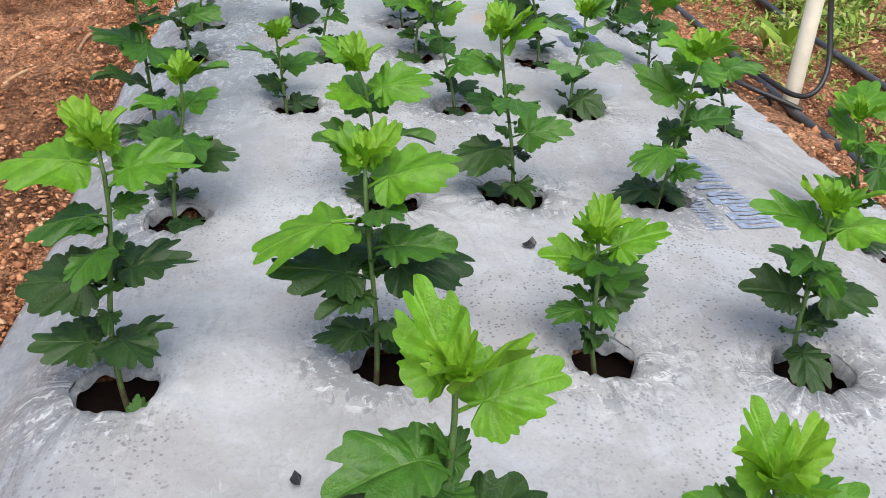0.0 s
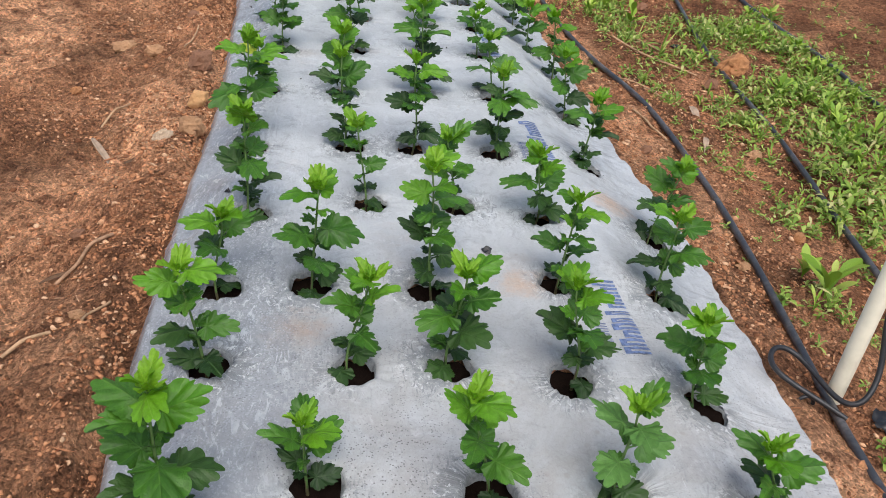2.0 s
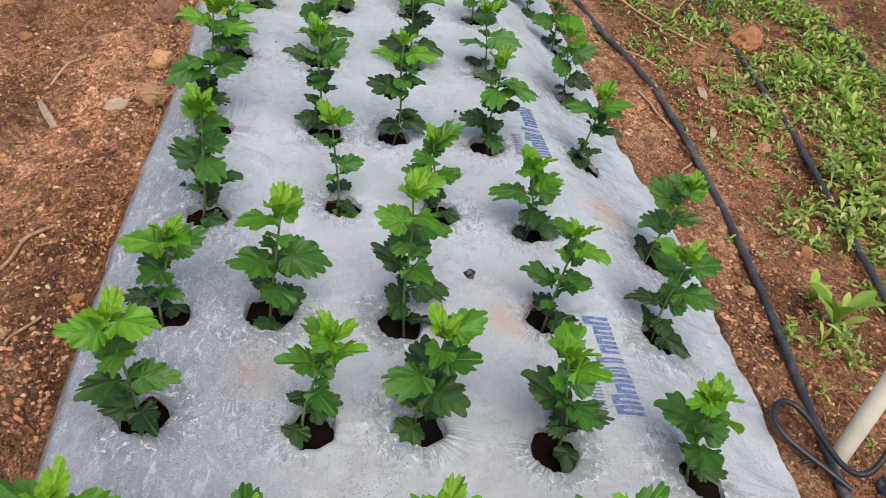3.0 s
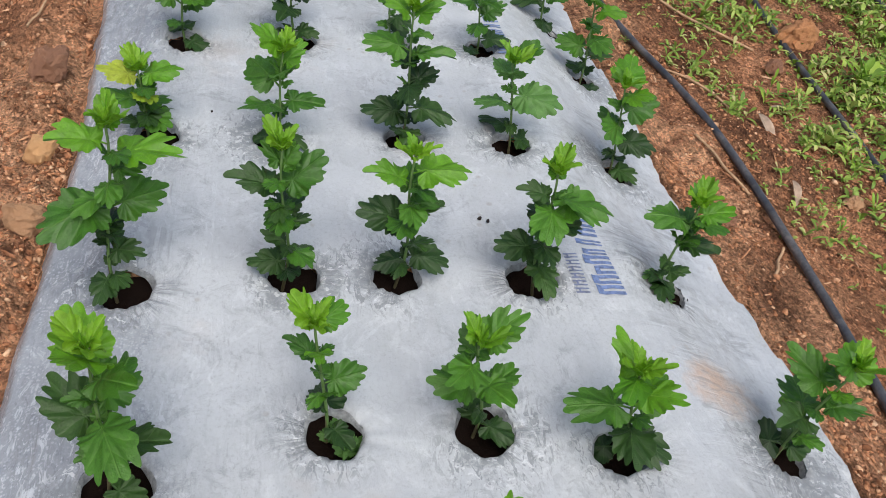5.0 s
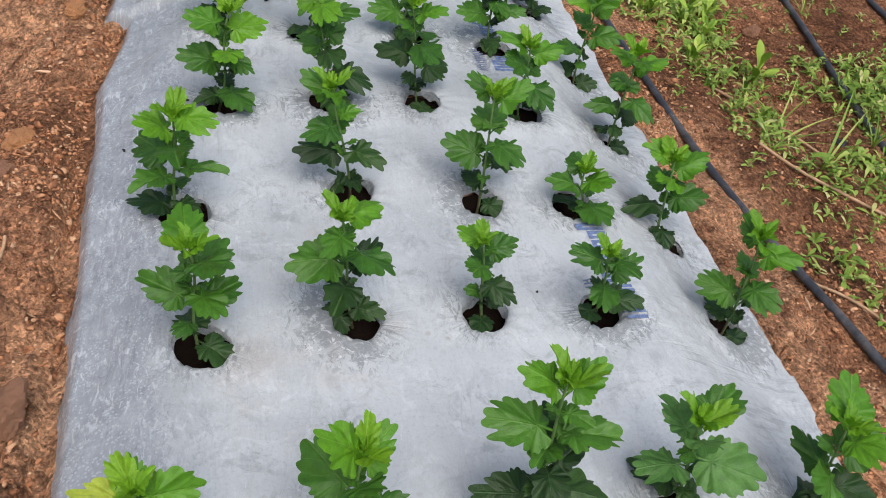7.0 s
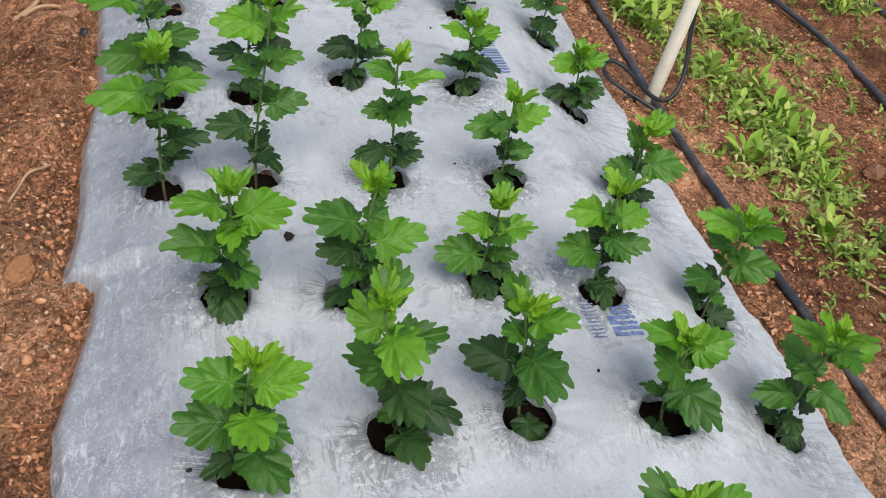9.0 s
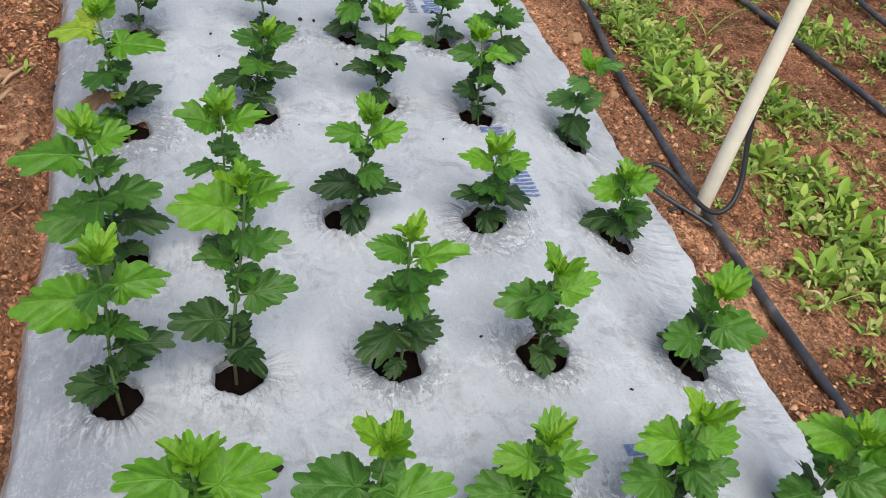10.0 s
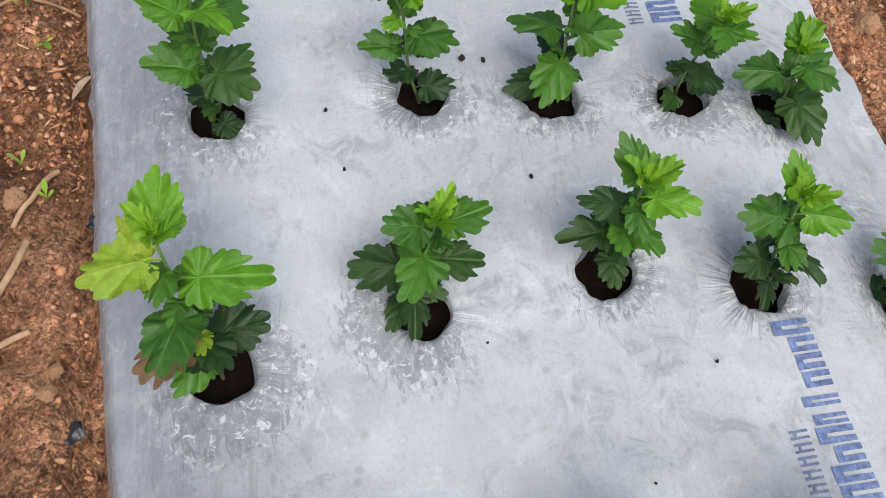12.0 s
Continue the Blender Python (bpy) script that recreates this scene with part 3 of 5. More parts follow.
def plant(x, y, height, lean_x=0.0, lean_y=0.0, look_kind="green", leaves=None, spread=1.0):
    """One chrysanthemum: a bent stem, spiralling leaves that get younger upwards, and a tuft of bud leaves."""
    rng = random.Random(int(x * 977) * 131 + int(y * 1013))
    hx, hy = x + rng.uniform(-0.004, 0.004), y + rng.uniform(-0.004, 0.004)
    HOLES.append((hx, hy, (0.0285 if y < 1.5 else 0.0325) + rng.uniform(-0.002, 0.003)))
    root_z = float(bed_top(np.array(x), np.array(y))) - 0.034
    bx, by = rng.uniform(-0.012, 0.006), rng.uniform(-0.002, 0.012)
    root = empty("chrysanthemum_plant", pose(x + bx, y + by, root_z))
    tagged(root, PLANT_LABEL[look_kind], "plant", "chrysanthemums in the bed")
    full = height + 0.034 - 0.016
    lx, ly = lean_x - bx, lean_y - by
    wob = rng.uniform(-0.006, 0.006)

    def at(f):
        return Vector((lx * f ** 1.25 + wob * math.sin(f * 5.5), ly * f ** 1.25 + wob * math.cos(f * 4.5) - wob, full * f))

    copy_plug(root, HOLES[-1][2] + 0.005, hx - x - bx, hy - y - by, rng.uniform(0, 360))
    part("stem", stem_mesh([at(i / 9) for i in range(10)], 0.0023, 0.0014), root)
    f0 = 0.034 / full
    count = max(6, int(height / 0.0225) + 3)
    if look_kind == "thin":
        count = 7
    az = rng.uniform(0, 360)
    size = spread * (0.79 + 0.66 * min(height, 0.2)) * rng.uniform(0.94, 1.08)
    if leaves:
        ages = {"o": LEAF_OLD_SHADED, "m": LEAF_MID, "y": LEAF_YOUNG, "Y": LEAF_YELLOW, "b": LEAF_BROWN, "p": LEAF_PALE}
        for f, way, lift, length, age in leaves:
            f = f0 + (0.98 - f0) * f
            s = length * (0.95 if y < 1.5 else 1.04)
            m = pose(0, 0, 0, 17 * math.cos(radians(way)) + rng.uniform(-18, 18), -lift - 8, way) @ Matrix.Diagonal((s, s, s, 1))
            set_leaf(rng.choice(LEAVES), root, Matrix.Translation(at(f)) @ m, ages[age])
        extra = 3 if y < 1.5 else 7
        for i in range(extra):
            f = f0 + (0.85 - f0) * (i + rng.random()) / extra
            s, az = rng.uniform(0.032, 0.054), az + 137.5 if i % 2 else rng.uniform(215, 325)
            m = pose(0, 0, 0, rng.uniform(-15, 15), -rng.uniform(8, 40), az) @ Matrix.Diagonal((s, s, s, 1))
            set_leaf(rng.choice(LEAVES), root, Matrix.Translation(at(f)) @ m, LEAF_OLD_SHADED if f < 0.5 else LEAF_MID)
        count = 0
    for i in range(count):
        g = i / (count - 1)
        f = f0 * 0.75 + (0.955 - f0 * 0.75) * (g ** 0.92 + 0.035 * math.sin(g * 19 + height * 90))
        az += 137.5 + rng.uniform(-16, 16)
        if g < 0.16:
            length, lift, mat = rng.uniform(0.054, 0.068), rng.uniform(-6, 12), LEAF_OLD_SHADED
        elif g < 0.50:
            length, lift, mat = rng.uniform(0.064, 0.082), rng.uniform(2, 22), LEAF_OLD_SHADED if rng.random() < 0.6 else LEAF_MID
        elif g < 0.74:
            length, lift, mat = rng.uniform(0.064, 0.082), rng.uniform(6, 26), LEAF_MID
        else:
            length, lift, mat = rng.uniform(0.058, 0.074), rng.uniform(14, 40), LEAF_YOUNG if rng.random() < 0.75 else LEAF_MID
        if look_kind == "thin":
            length *= 0.62 if g > 0.2 else 0.8
        if look_kind == "pale" and g > 0.35:
            mat = LEAF_PALE if g < 0.9 else LEAF_MID
        if look_kind == "yellow":
            mat = LEAF_YELLOW if i in (count - 2, count - 5) else LEAF_BROWN if i == 2 else (LEAF_YOUNG if g > 0.55 else mat)
        if i % 5 == 2 and g < 0.8:
            length *= rng.uniform(0.40, 0.60)
        m = pose(0, 0, 0, 16 * math.cos(radians(az)) + rng.uniform(-22, 22), -lift - rng.uniform(-6, 12), az)
        s = length * size
        m = Matrix.Translation(at(f)) @ m @ Matrix.Diagonal((s, s * rng.uniform(0.9, 1.12), s, 1))
        set_leaf(rng.choice(LEAVES), root, m, mat)
    for i in range(max(3, int(height / 0.030))):
        f, az = f0 + (0.88 - f0) * (i + rng.random()) / max(3, int(height / 0.030)), az + 137.5
        s = rng.uniform(0.020, 0.032) * size
        m = Matrix.Translation(at(f)) @ pose(0, 0, 0, rng.uniform(-15, 15), -rng.uniform(25, 60), az) @ Matrix.Diagonal((s, s, s, 1))
        set_leaf(rng.choice(LEAVES), root, m, LEAF_MID if f > 0.4 else LEAF_OLD_SHADED)
    for i in range(5):
        az += 137.5
        s = (0.052 - 0.0075 * i) * size
        m = Matrix.Translation(at(0.965 + 0.007 * i)) @ pose(0, 0, 0, rng.uniform(-14, 14), -(38 + 8 * i), az) @ Matrix.Diagonal((s, s, s, 1))
        set_leaf(BUDS[i % 3], root, m, LEAF_BUD, "bud_leaf", "bright yellow-green bud leaf")
    return root


plant(0.262, 1.150, 0.170, -0.010, 0.0, leaves=((0.95, 130, 55, 0.058, "y"), (0.90, 5, 12, 0.056, "y"), (0.74, 200, -4, 0.066, "m"), (0.50, 184, 0, 0.068, "o"), (0.48, 355, 0, 0.064, "o"), (0.62, 265, 5, 0.032, "m"), (0.30, 250, 0, 0.055, "o"), (0.22, 60, 5, 0.055, "o")))
plant(0.398, 1.135, 0.125, 0.0, 0.0, leaves=((0.95, 120, 58, 0.050, "y"), (0.85, 180, 8, 0.052, "y"), (0.85, 0, 14, 0.052, "y"), (0.70, 260, 10, 0.045, "m"), (0.55, 60, 10, 0.05, "m"), (0.3, 200, 0, 0.05, "o"), (0.3, 330, 0, 0.05, "o")))
plant(0.554, 1.357, 0.137, -0.015, 0.001, leaves=((0.90, 175, 14, 0.062, "y"), (0.86, 0, 10, 0.056, "y"), (0.96, 60, 55, 0.034, "y"), (0.62, 262, 4, 0.046, "m"), (0.40, 180, 8, 0.058, "o"), (0.40, 0, 4, 0.064, "o"), (0.08, 270, -10, 0.048, "o"), (0.55, 90, 10, 0.05, "m"), (0.20, 20, 0, 0.045, "o")))
plant(0.055, 1.375, 0.186, 0.006, 0.002, leaves=((0.93, 180, 8, 0.068, "y"), (0.90, 0, 4, 0.064, "y"), (0.97, 60, 55, 0.032, "y"), (0.72, 192, 0, 0.052, "m"), (0.74, 10, 10, 0.028, "m"), (0.46, 0, 8, 0.062, "o"), (0.42, 180, 0, 0.064, "o"), (0.14, 180, 0, 0.058, "o"), (0.14, 12, 8, 0.048, "o"), (0.30, 280, 0, 0.03, "o")))
plant(0.400, 1.379, 0.108, -0.015, 0.000, "small", leaves=((0.90, 0, 18, 0.058, "y"), (0.80, 180, 8, 0.050, "y"), (0.96, 95, 55, 0.034, "y"), (0.40, 20, 24, 0.054, "o"), (0.34, 180, 4, 0.038, "m"), (0.55, 90, 15, 0.045, "m"), (0.42, 280, 0, 0.03, "m"), (0.15, 250, 5, 0.035, "o")))
plant(0.241, 1.391, 0.169, -0.013, 0.000, leaves=((0.90, 0, 18, 0.068, "y"), (0.74, 185, -6, 0.085, "y"), (0.95, 110, 60, 0.040, "y"), (0.60, 350, 0, 0.068, "m"), (0.48, 10, 0, 0.080, "o"), (0.44, 180, 5, 0.076, "o"), (0.38, 222, 0, 0.054, "o"), (0.14, 190, 0, 0.048, "o"), (0.10, 0, 0, 0.042, "o"), (0.5, 80, 10, 0.06, "o")))
plant(0.757, 1.598, 0.154, -0.049, 0.008)
plant(0.054, 1.642, 0.145, 0.014, 0.001)
plant(0.541, 1.641, 0.162, 0.013, -0.004)
plant(0.261, 1.657, 0.147, -0.033, 0.000)
plant(0.387, 1.670, 0.182, -0.020, 0.001)
plant(-0.002, 1.893, 0.211, -0.007, 0.000, "tall")
plant(0.526, 1.912, 0.129, -0.004, 0.023, "pale")
plant(0.723, 1.913, 0.125, -0.032, 0.005)
plant(0.363, 1.933, 0.153, -0.034, 0.002)
plant(0.158, 1.941, 0.098, -0.019, 0.006, "small")
plant(0.707, 2.107, 0.149, -0.033, 0.004)
plant(0.513, 2.132, 0.173, -0.022, 0.001)
plant(0.205, 2.147, 0.156, 0.009, -0.000)
plant(0.006, 2.157, 0.163, -0.030, -0.001)
plant(0.343, 2.160, 0.160, 0.003, -0.001)
plant(0.002, 2.339, 0.132, 0.001, 0.001)
plant(0.326, 2.347, 0.221, -0.017, 0.000, "tall")
plant(0.143, 2.351, 0.182, 0.004, 0.000)
plant(0.542, 2.372, 0.166, 0.007, -0.002)
plant(0.731, 2.382, 0.162, -0.006, -0.001)
plant(0.030, 2.570, 0.196, -0.007, 0.012, "tall")
plant(0.548, 2.594, 0.135, -0.006, 0.015)
plant(0.792, 2.617, 0.158, 0.032, 0.011)
plant(0.241, 2.626, 0.155, -0.030, 0.022, "thin")
plant(0.406, 2.630, 0.141, -0.030, 0.011)
plant(0.007, 2.842, 0.231, -0.010, 0.013, "tall", leaves=((0.88, 185, 4, 0.064, "y"), (0.82, 355, 4, 0.078, "y"), (0.95, 80, 55, 0.040, "y"), (0.52, 215, -6, 0.078, "m"), (0.48, 15, 14, 0.064, "m"), (0.66, 270, 5, 0.040, "m"), (0.06, 260, -6, 0.048, "o"), (0.30, 100, 8, 0.05, "o"), (0.22, 340, 5, 0.045, "o")))
plant(0.515, 2.859, 0.179, -0.012, 0.007, leaves=((0.72, 345, 4, 0.074, "m"), (0.70, 255, 4, 0.068, "m"), (0.76, 175, 10, 0.048, "o"), (0.28, 185, 0, 0.060, "o"), (0.14, 280, -10, 0.058, "o"), (0.45, 0, 4, 0.054, "o"), (0.92, 100, 50, 0.04, "y"), (0.5, 90, 10, 0.05, "o")))
plant(0.329, 2.863, 0.204, 0.003, 0.004, "tall", leaves=((0.88, 355, 14, 0.064, "y"), (0.82, 180, 14, 0.056, "y"), (0.50, 180, 8, 0.064, "o"), (0.54, 20, 8, 0.050, "o"), (0.15, 350, 0, 0.056, "o"), (0.12, 200, 0, 0.040, "o"), (0.66, 270, 10, 0.045, "m"), (0.70, 80, 20, 0.05, "m")))
plant(0.200, 2.864, 0.204, -0.015, 0.009, "tall", leaves=((0.72, 180, 14, 0.064, "o"), (0.72, 20, 32, 0.064, "m"), (0.88, 150, 55, 0.036, "m"), (0.86, 30, 52, 0.036, "m"), (0.24, 300, 10, 0.044, "m"), (0.26, 170, 35, 0.034, "o"), (0.10, 186, 0, 0.048, "o"), (0.60, 250, 20, 0.040, "o"), (0.50, 80, 20, 0.05, "o")))
plant(0.723, 2.882, 0.160, -0.006, -0.001, leaves=((0.85, 0, 10, 0.060, "y"), (0.76, 175, 14, 0.064, "m"), (0.48, 350, 0, 0.064, "o"), (0.10, 250, -6, 0.054, "o"), (0.95, 90, 55, 0.036, "y"), (0.14, 190, 10, 0.032, "p"), (0.62, 60, 15, 0.048, "m")))
plant(0.014, 3.153, 0.106, -0.021, 0.015, "small", leaves=((0.88, 0, 18, 0.056, "y"), (0.86, 180, 14, 0.056, "Y"), (0.95, 95, 55, 0.036, "y"), (0.48, 188, -2, 0.062, "m"), (0.60, 285, 10, 0.046, "Y"), (0.22, 310, 0, 0.055, "m"), (0.30, 60, 8, 0.05, "m")))
plant(0.186, 3.154, 0.152, 0.006, 0.020)
plant(0.380, 3.170, 0.226, -0.013, 0.017, "tall", leaves=((0.66, 350, 8, 0.068, "m"), (0.70, 175, 14, 0.068, "m"), (0.92, 20, 30, 0.052, "y"), (0.94, 160, 32, 0.048, "y"), (0.20, 180, 0, 0.068, "o"), (0.24, 350, 0, 0.072, "o"), (0.45, 260, 6, 0.052, "o"), (0.45, 30, 8, 0.055, "o"), (0.08, 275, -10, 0.05, "o"), (0.55, 90, 12, 0.05, "o")))
plant(0.548, 3.170, 0.148, -0.024, 0.016, "pale")
plant(0.746, 3.178, 0.164, -0.026, 0.019)
plant(0.042, 3.415, 0.158, -0.014, -0.000)
plant(0.228, 3.461, 0.168, -0.037, 0.001)
plant(0.552, 3.468, 0.112, -0.016, 0.001, "small", spread=0.92)
plant(0.395, 3.471, 0.125, -0.029, 0.002, spread=0.78)
plant(0.777, 3.493, 0.190, -0.019, 0.002)
plant(0.013, 3.661, 0.158, -0.013, -0.000)
plant(0.749, 3.676, 0.140, -0.019, 0.036)
plant(0.432, 3.689, 0.178, -0.008, 0.030)
plant(0.581, 3.689, 0.070, 0.003, 0.010, "small")
plant(0.240, 3.709, 0.173, -0.040, 0.013)
plant(0.061, 3.920, 0.173, 0.010, -0.000, leaves=((0.8, 0, 16, 0.06, "y"), (0.85, 180, 12, 0.06, "y"), (0.45, 185, 6, 0.07, "m"), (0.6, 280, 8, 0.06, "y"), (0.15, 300, 0, 0.065, "m"), (0.05, 220, 0, 0.05, "o")))
plant(0.742, 3.930, 0.195, -0.013, 0.000)
plant(0.555, 3.936, 0.130, -0.014, 0.001)
plant(0.227, 3.943, 0.215, -0.034, 0.001, "tall")
plant(0.379, 3.950, 0.178, -0.038, 0.003)
plant(0.740, 4.145, 0.186, -0.011, -0.000)
plant(0.552, 4.151, 0.172, -0.027, 0.003, leaves=((0.75, 180, 12, 0.062, "y"), (0.7, 0, 14, 0.055, "y"), (0.35, 185, 4, 0.068, "m"), (0.4, 350, 6, 0.064, "m"), (0.08, 265, -8, 0.055, "o"), (0.55, 270, 8, 0.045, "m")))
plant(0.202, 4.166, 0.190, 0.021, -0.002, leaves=((0.68, 180, 10, 0.078, "m"), (0.5, 0, 8, 0.078, "y"), (0.93, 60, 45, 0.045, "y"), (0.45, 190, 5, 0.06, "o"), (0.3, 240, 5, 0.05, "m"), (0.05, 280, -8, 0.06, "o"), (0.25, 340, 4, 0.06, "o")))
plant(0.050, 4.167, 0.171, -0.000, 0.000, leaves=((0.85, 180, 15, 0.065, "y"), (0.75, 0, 10, 0.072, "y"), (0.95, 95, 55, 0.04, "y"), (0.70, 270, 8, 0.055, "y"), (0.42, 185, 4, 0.080, "m"), (0.5, 20, 12, 0.05, "m"), (0.3, 300, 5, 0.055, "m"), (0.08, 265, -8, 0.06, "o"), (0.15, 210, 0, 0.04, "o")))
plant(0.395, 4.178, 0.135, -0.011, -0.000, leaves=((0.72, 180, 15, 0.05, "y"), (0.6, 0, 12, 0.06, "y"), (0.95, 70, 55, 0.04, "y"), (0.3, 185, 4, 0.072, "m"), (0.05, 250, -8, 0.045, "o"), (0.35, 330, 6, 0.045, "m")))
plant(-0.032, 4.385, 0.216, -0.000, 0.001, "tall", leaves=((0.72, 185, 6, 0.082, "y"), (0.8, 0, 15, 0.06, "y"), (0.6, 230, 6, 0.05, "m"), (0.35, 0, 6, 0.065, "o"), (0.1, 190, 0, 0.05, "o"), (0.95, 90, 55, 0.045, "y")))
plant(0.694, 4.394, 0.149, -0.004, -0.002)
plant(0.478, 4.399, 0.150, -0.016, 0.001, leaves=((0.75, 0, 16, 0.06, "y"), (0.65, 180, 10, 0.065, "m"), (0.35, 0, 6, 0.045, "m"), (0.1, 260, -6, 0.045, "o")))
plant(0.100, 4.408, 0.285, 0.010, -0.000, "tall", leaves=((0.93, 0, 20, 0.05, "y"), (0.88, 180, 10, 0.068, "y"), (0.68, 0, 12, 0.05, "m"), (0.6, 180, 10, 0.05, "m"), (0.42, 0, 6, 0.065, "m"), (0.28, 185, 4, 0.07, "o"), (0.15, 300, 0, 0.06, "o")))
plant(0.291, 4.409, 0.211, -0.006, -0.001, "tall", leaves=((0.82, 0, 14, 0.07, "y"), (0.9, 180, 25, 0.045, "y"), (0.6, 185, 8, 0.045, "m"), (0.3, 215, 2, 0.07, "o"), (0.3, 0, 5, 0.045, "o"), (0.65, 270, 8, 0.05, "m")))
plant(-0.036, 4.614, 0.208, -0.020, -0.000, "tall", leaves=((0.82, 182, 10, 0.080, "y"), (0.9, 10, 18, 0.058, "y"), (0.95, 90, 50, 0.045, "y"), (0.55, 268, 4, 0.075, "m"), (0.35, 188, 2, 0.080, "m"), (0.5, 355, 8, 0.070, "m"), (0.3, 0, 2, 0.068, "o"), (0.12, 250, -6, 0.055, "o")))
plant(0.096, 4.632, 0.225, -0.003, -0.000, "tall", leaves=((0.9, 180, 16, 0.060, "y"), (0.9, 0, 16, 0.060, "y"), (0.96, 95, 52, 0.042, "y"), (0.6, 320, 6, 0.070, "m"), (0.62, 200, 10, 0.050, "m"), (0.3, 183, 2, 0.060, "o"), (0.35, 0, 4, 0.070, "o"), (0.1, 280, -6, 0.05, "o")))
plant(0.689, 4.652, 0.130, -0.015, 0.001, leaves=((0.82, 184, 12, 0.055, "y"), (0.85, 0, 16, 0.052, "y"), (0.95, 80, 52, 0.038, "y"), (0.35, 180, 4, 0.060, "o"), (0.3, 0, 2, 0.058, "o"), (0.5, 265, 8, 0.046, "m")))
plant(0.468, 4.670, 0.133, 0.005, -0.002, leaves=((0.85, 176, 14, 0.055, "y"), (0.8, 0, 14, 0.055, "y"), (0.95, 100, 52, 0.038, "y"), (0.5, 270, 8, 0.046, "m"), (0.35, 190, 4, 0.060, "o"), (0.35, 345, 4, 0.060, "o"), (0.08, 255, -8, 0.045, "o")))
plant(0.263, 4.682, 0.182, 0.031, -0.003, leaves=((0.85, 180, 14, 0.055, "y"), (0.82, 2, 16, 0.056, "y"), (0.95, 80, 52, 0.04, "y"), (0.55, 285, 8, 0.05, "m"), (0.35, 186, 4, 0.062, "o"), (0.3, 350, 2, 0.060, "o"), (0.08, 260, -8, 0.05, "o")))
plant(-0.037, 4.913, 0.175, -0.034, 0.070, "yellow", leaves=((0.85, 190, 8, 0.066, "Y"), (0.95, 75, 38, 0.060, "y"), (0.90, 140, 15, 0.044, "Y"), (0.72, 350, 4, 0.086, "y"), (0.52, 246, -2, 0.070, "m"), (0.32, 208, -10, 0.072, "b"), (0.22, 0, 14, 0.064, "o"), (0.30, 270, 10, 0.030, "Y"), (0.12, 235, 5, 0.05, "m"), (0.45, 60, 15, 0.045, "m")))
plant(0.707, 4.924, 0.159, -0.001, -0.002, "pale")
plant(0.530, 4.939, 0.143, -0.010, 0.029, leaves=((0.94, 95, 50, 0.048, "y"), (0.80, 345, 8, 0.058, "y"), (0.74, 175, 14, 0.054, "m"), (0.30, 190, 4, 0.050, "o"), (0.45, 300, 4, 0.058, "o"), (0.12, 250, -6, 0.044, "o"), (0.50, 50, 12, 0.052, "o")))
plant(0.161, 4.959, 0.132, 0.009, 0.030, leaves=((0.90, 0, 22, 0.058, "m"), (0.88, 185, 18, 0.054, "m"), (0.66, 245, 8, 0.068, "m"), (0.40, 180, 0, 0.068, "o"), (0.48, 345, 4, 0.064, "o"), (0.18, 268, -10, 0.058, "o"), (0.14, 330, 0, 0.038, "o"), (0.55, 80, 12, 0.055, "o")))
plant(0.364, 4.976, 0.159, -0.002, 0.011, leaves=((0.94, 110, 45, 0.052, "m"), (0.82, 335, 8, 0.058, "y"), (0.95, 60, 50, 0.034, "y"), (0.66, 170, 10, 0.054, "o"), (0.36, 185, 4, 0.064, "o"), (0.50, 300, 4, 0.054, "m"), (0.14, 265, -8, 0.044, "o"), (0.40, 30, 10, 0.055, "o")))
plant(0.644, 5.181, 0.120, -0.021, 0.002, "small")
plant(0.517, 5.196, 0.140, 0.003, -0.002)
plant(0.358, 5.214, 0.203, -0.011, -0.000, "tall")
plant(-0.029, 5.216, 0.219, 0.004, 0.000, "tall")
plant(0.208, 5.231, 0.165, -0.047, 0.001)
plant(0.621, 5.497, 0.140, -0.003, -0.001)
plant(-0.120, 5.509, 0.130, 0.027, 0.001)
plant(0.057, 5.553, 0.118, 0.004, 0.000, "small")
plant(0.243, 5.554, 0.134, -0.008, -0.000)
plant(0.459, 5.556, 0.158, -0.004, -0.001)


# ---- ground ----
def spaced(lo, hi, fine, far):
    out = list(np.arange(lo, hi, fine))
    stepsize, edge = fine, hi
    while edge < far:
        out.append(edge)
        stepsize *= 1.45
        edge += stepsize
    stepsize, edge = fine, lo
    while edge > -far:
        stepsize *= 1.45
        edge -= stepsize
        out.insert(0, edge)
    return np.array(out)


def grid_mesh(name, X, Y, Z, material, keep=None):
    ny, nx = X.shape
    verts = np.stack([X, Y, Z], -1).reshape(-1, 3)
    idx = np.arange(nx * ny).reshape(ny, nx)
    faces = np.stack([idx[:-1, :-1], idx[:-1, 1:], idx[1:, 1:], idx[1:, :-1]], -1).reshape(-1, 4)
    if keep is not None:
        faces = faces[keep.reshape(-1)[faces].any(1)]
        used = np.unique(faces)
        remap = np.full(len(verts), -1)
        remap[used] = np.arange(len(used))
        verts, faces = verts[used], remap[faces]
    me = bpy.data.meshes.new(name)
    me.vertices.add(len(verts))
    me.vertices.foreach_set("co", verts.astype(np.float32).ravel())
    me.loops.add(faces.size)
    me.loops.foreach_set("vertex_index", faces.astype(np.int32).ravel())
    me.polygons.add(len(faces))
    me.polygons.foreach_set("loop_start", np.arange(0, faces.size, 4, dtype=np.int32))
    me.polygons.foreach_set("use_smooth", np.ones(len(faces), dtype=bool))
    me.materials.append(material)
    me.update(calc_edges=True)
    me.validate()
    return me


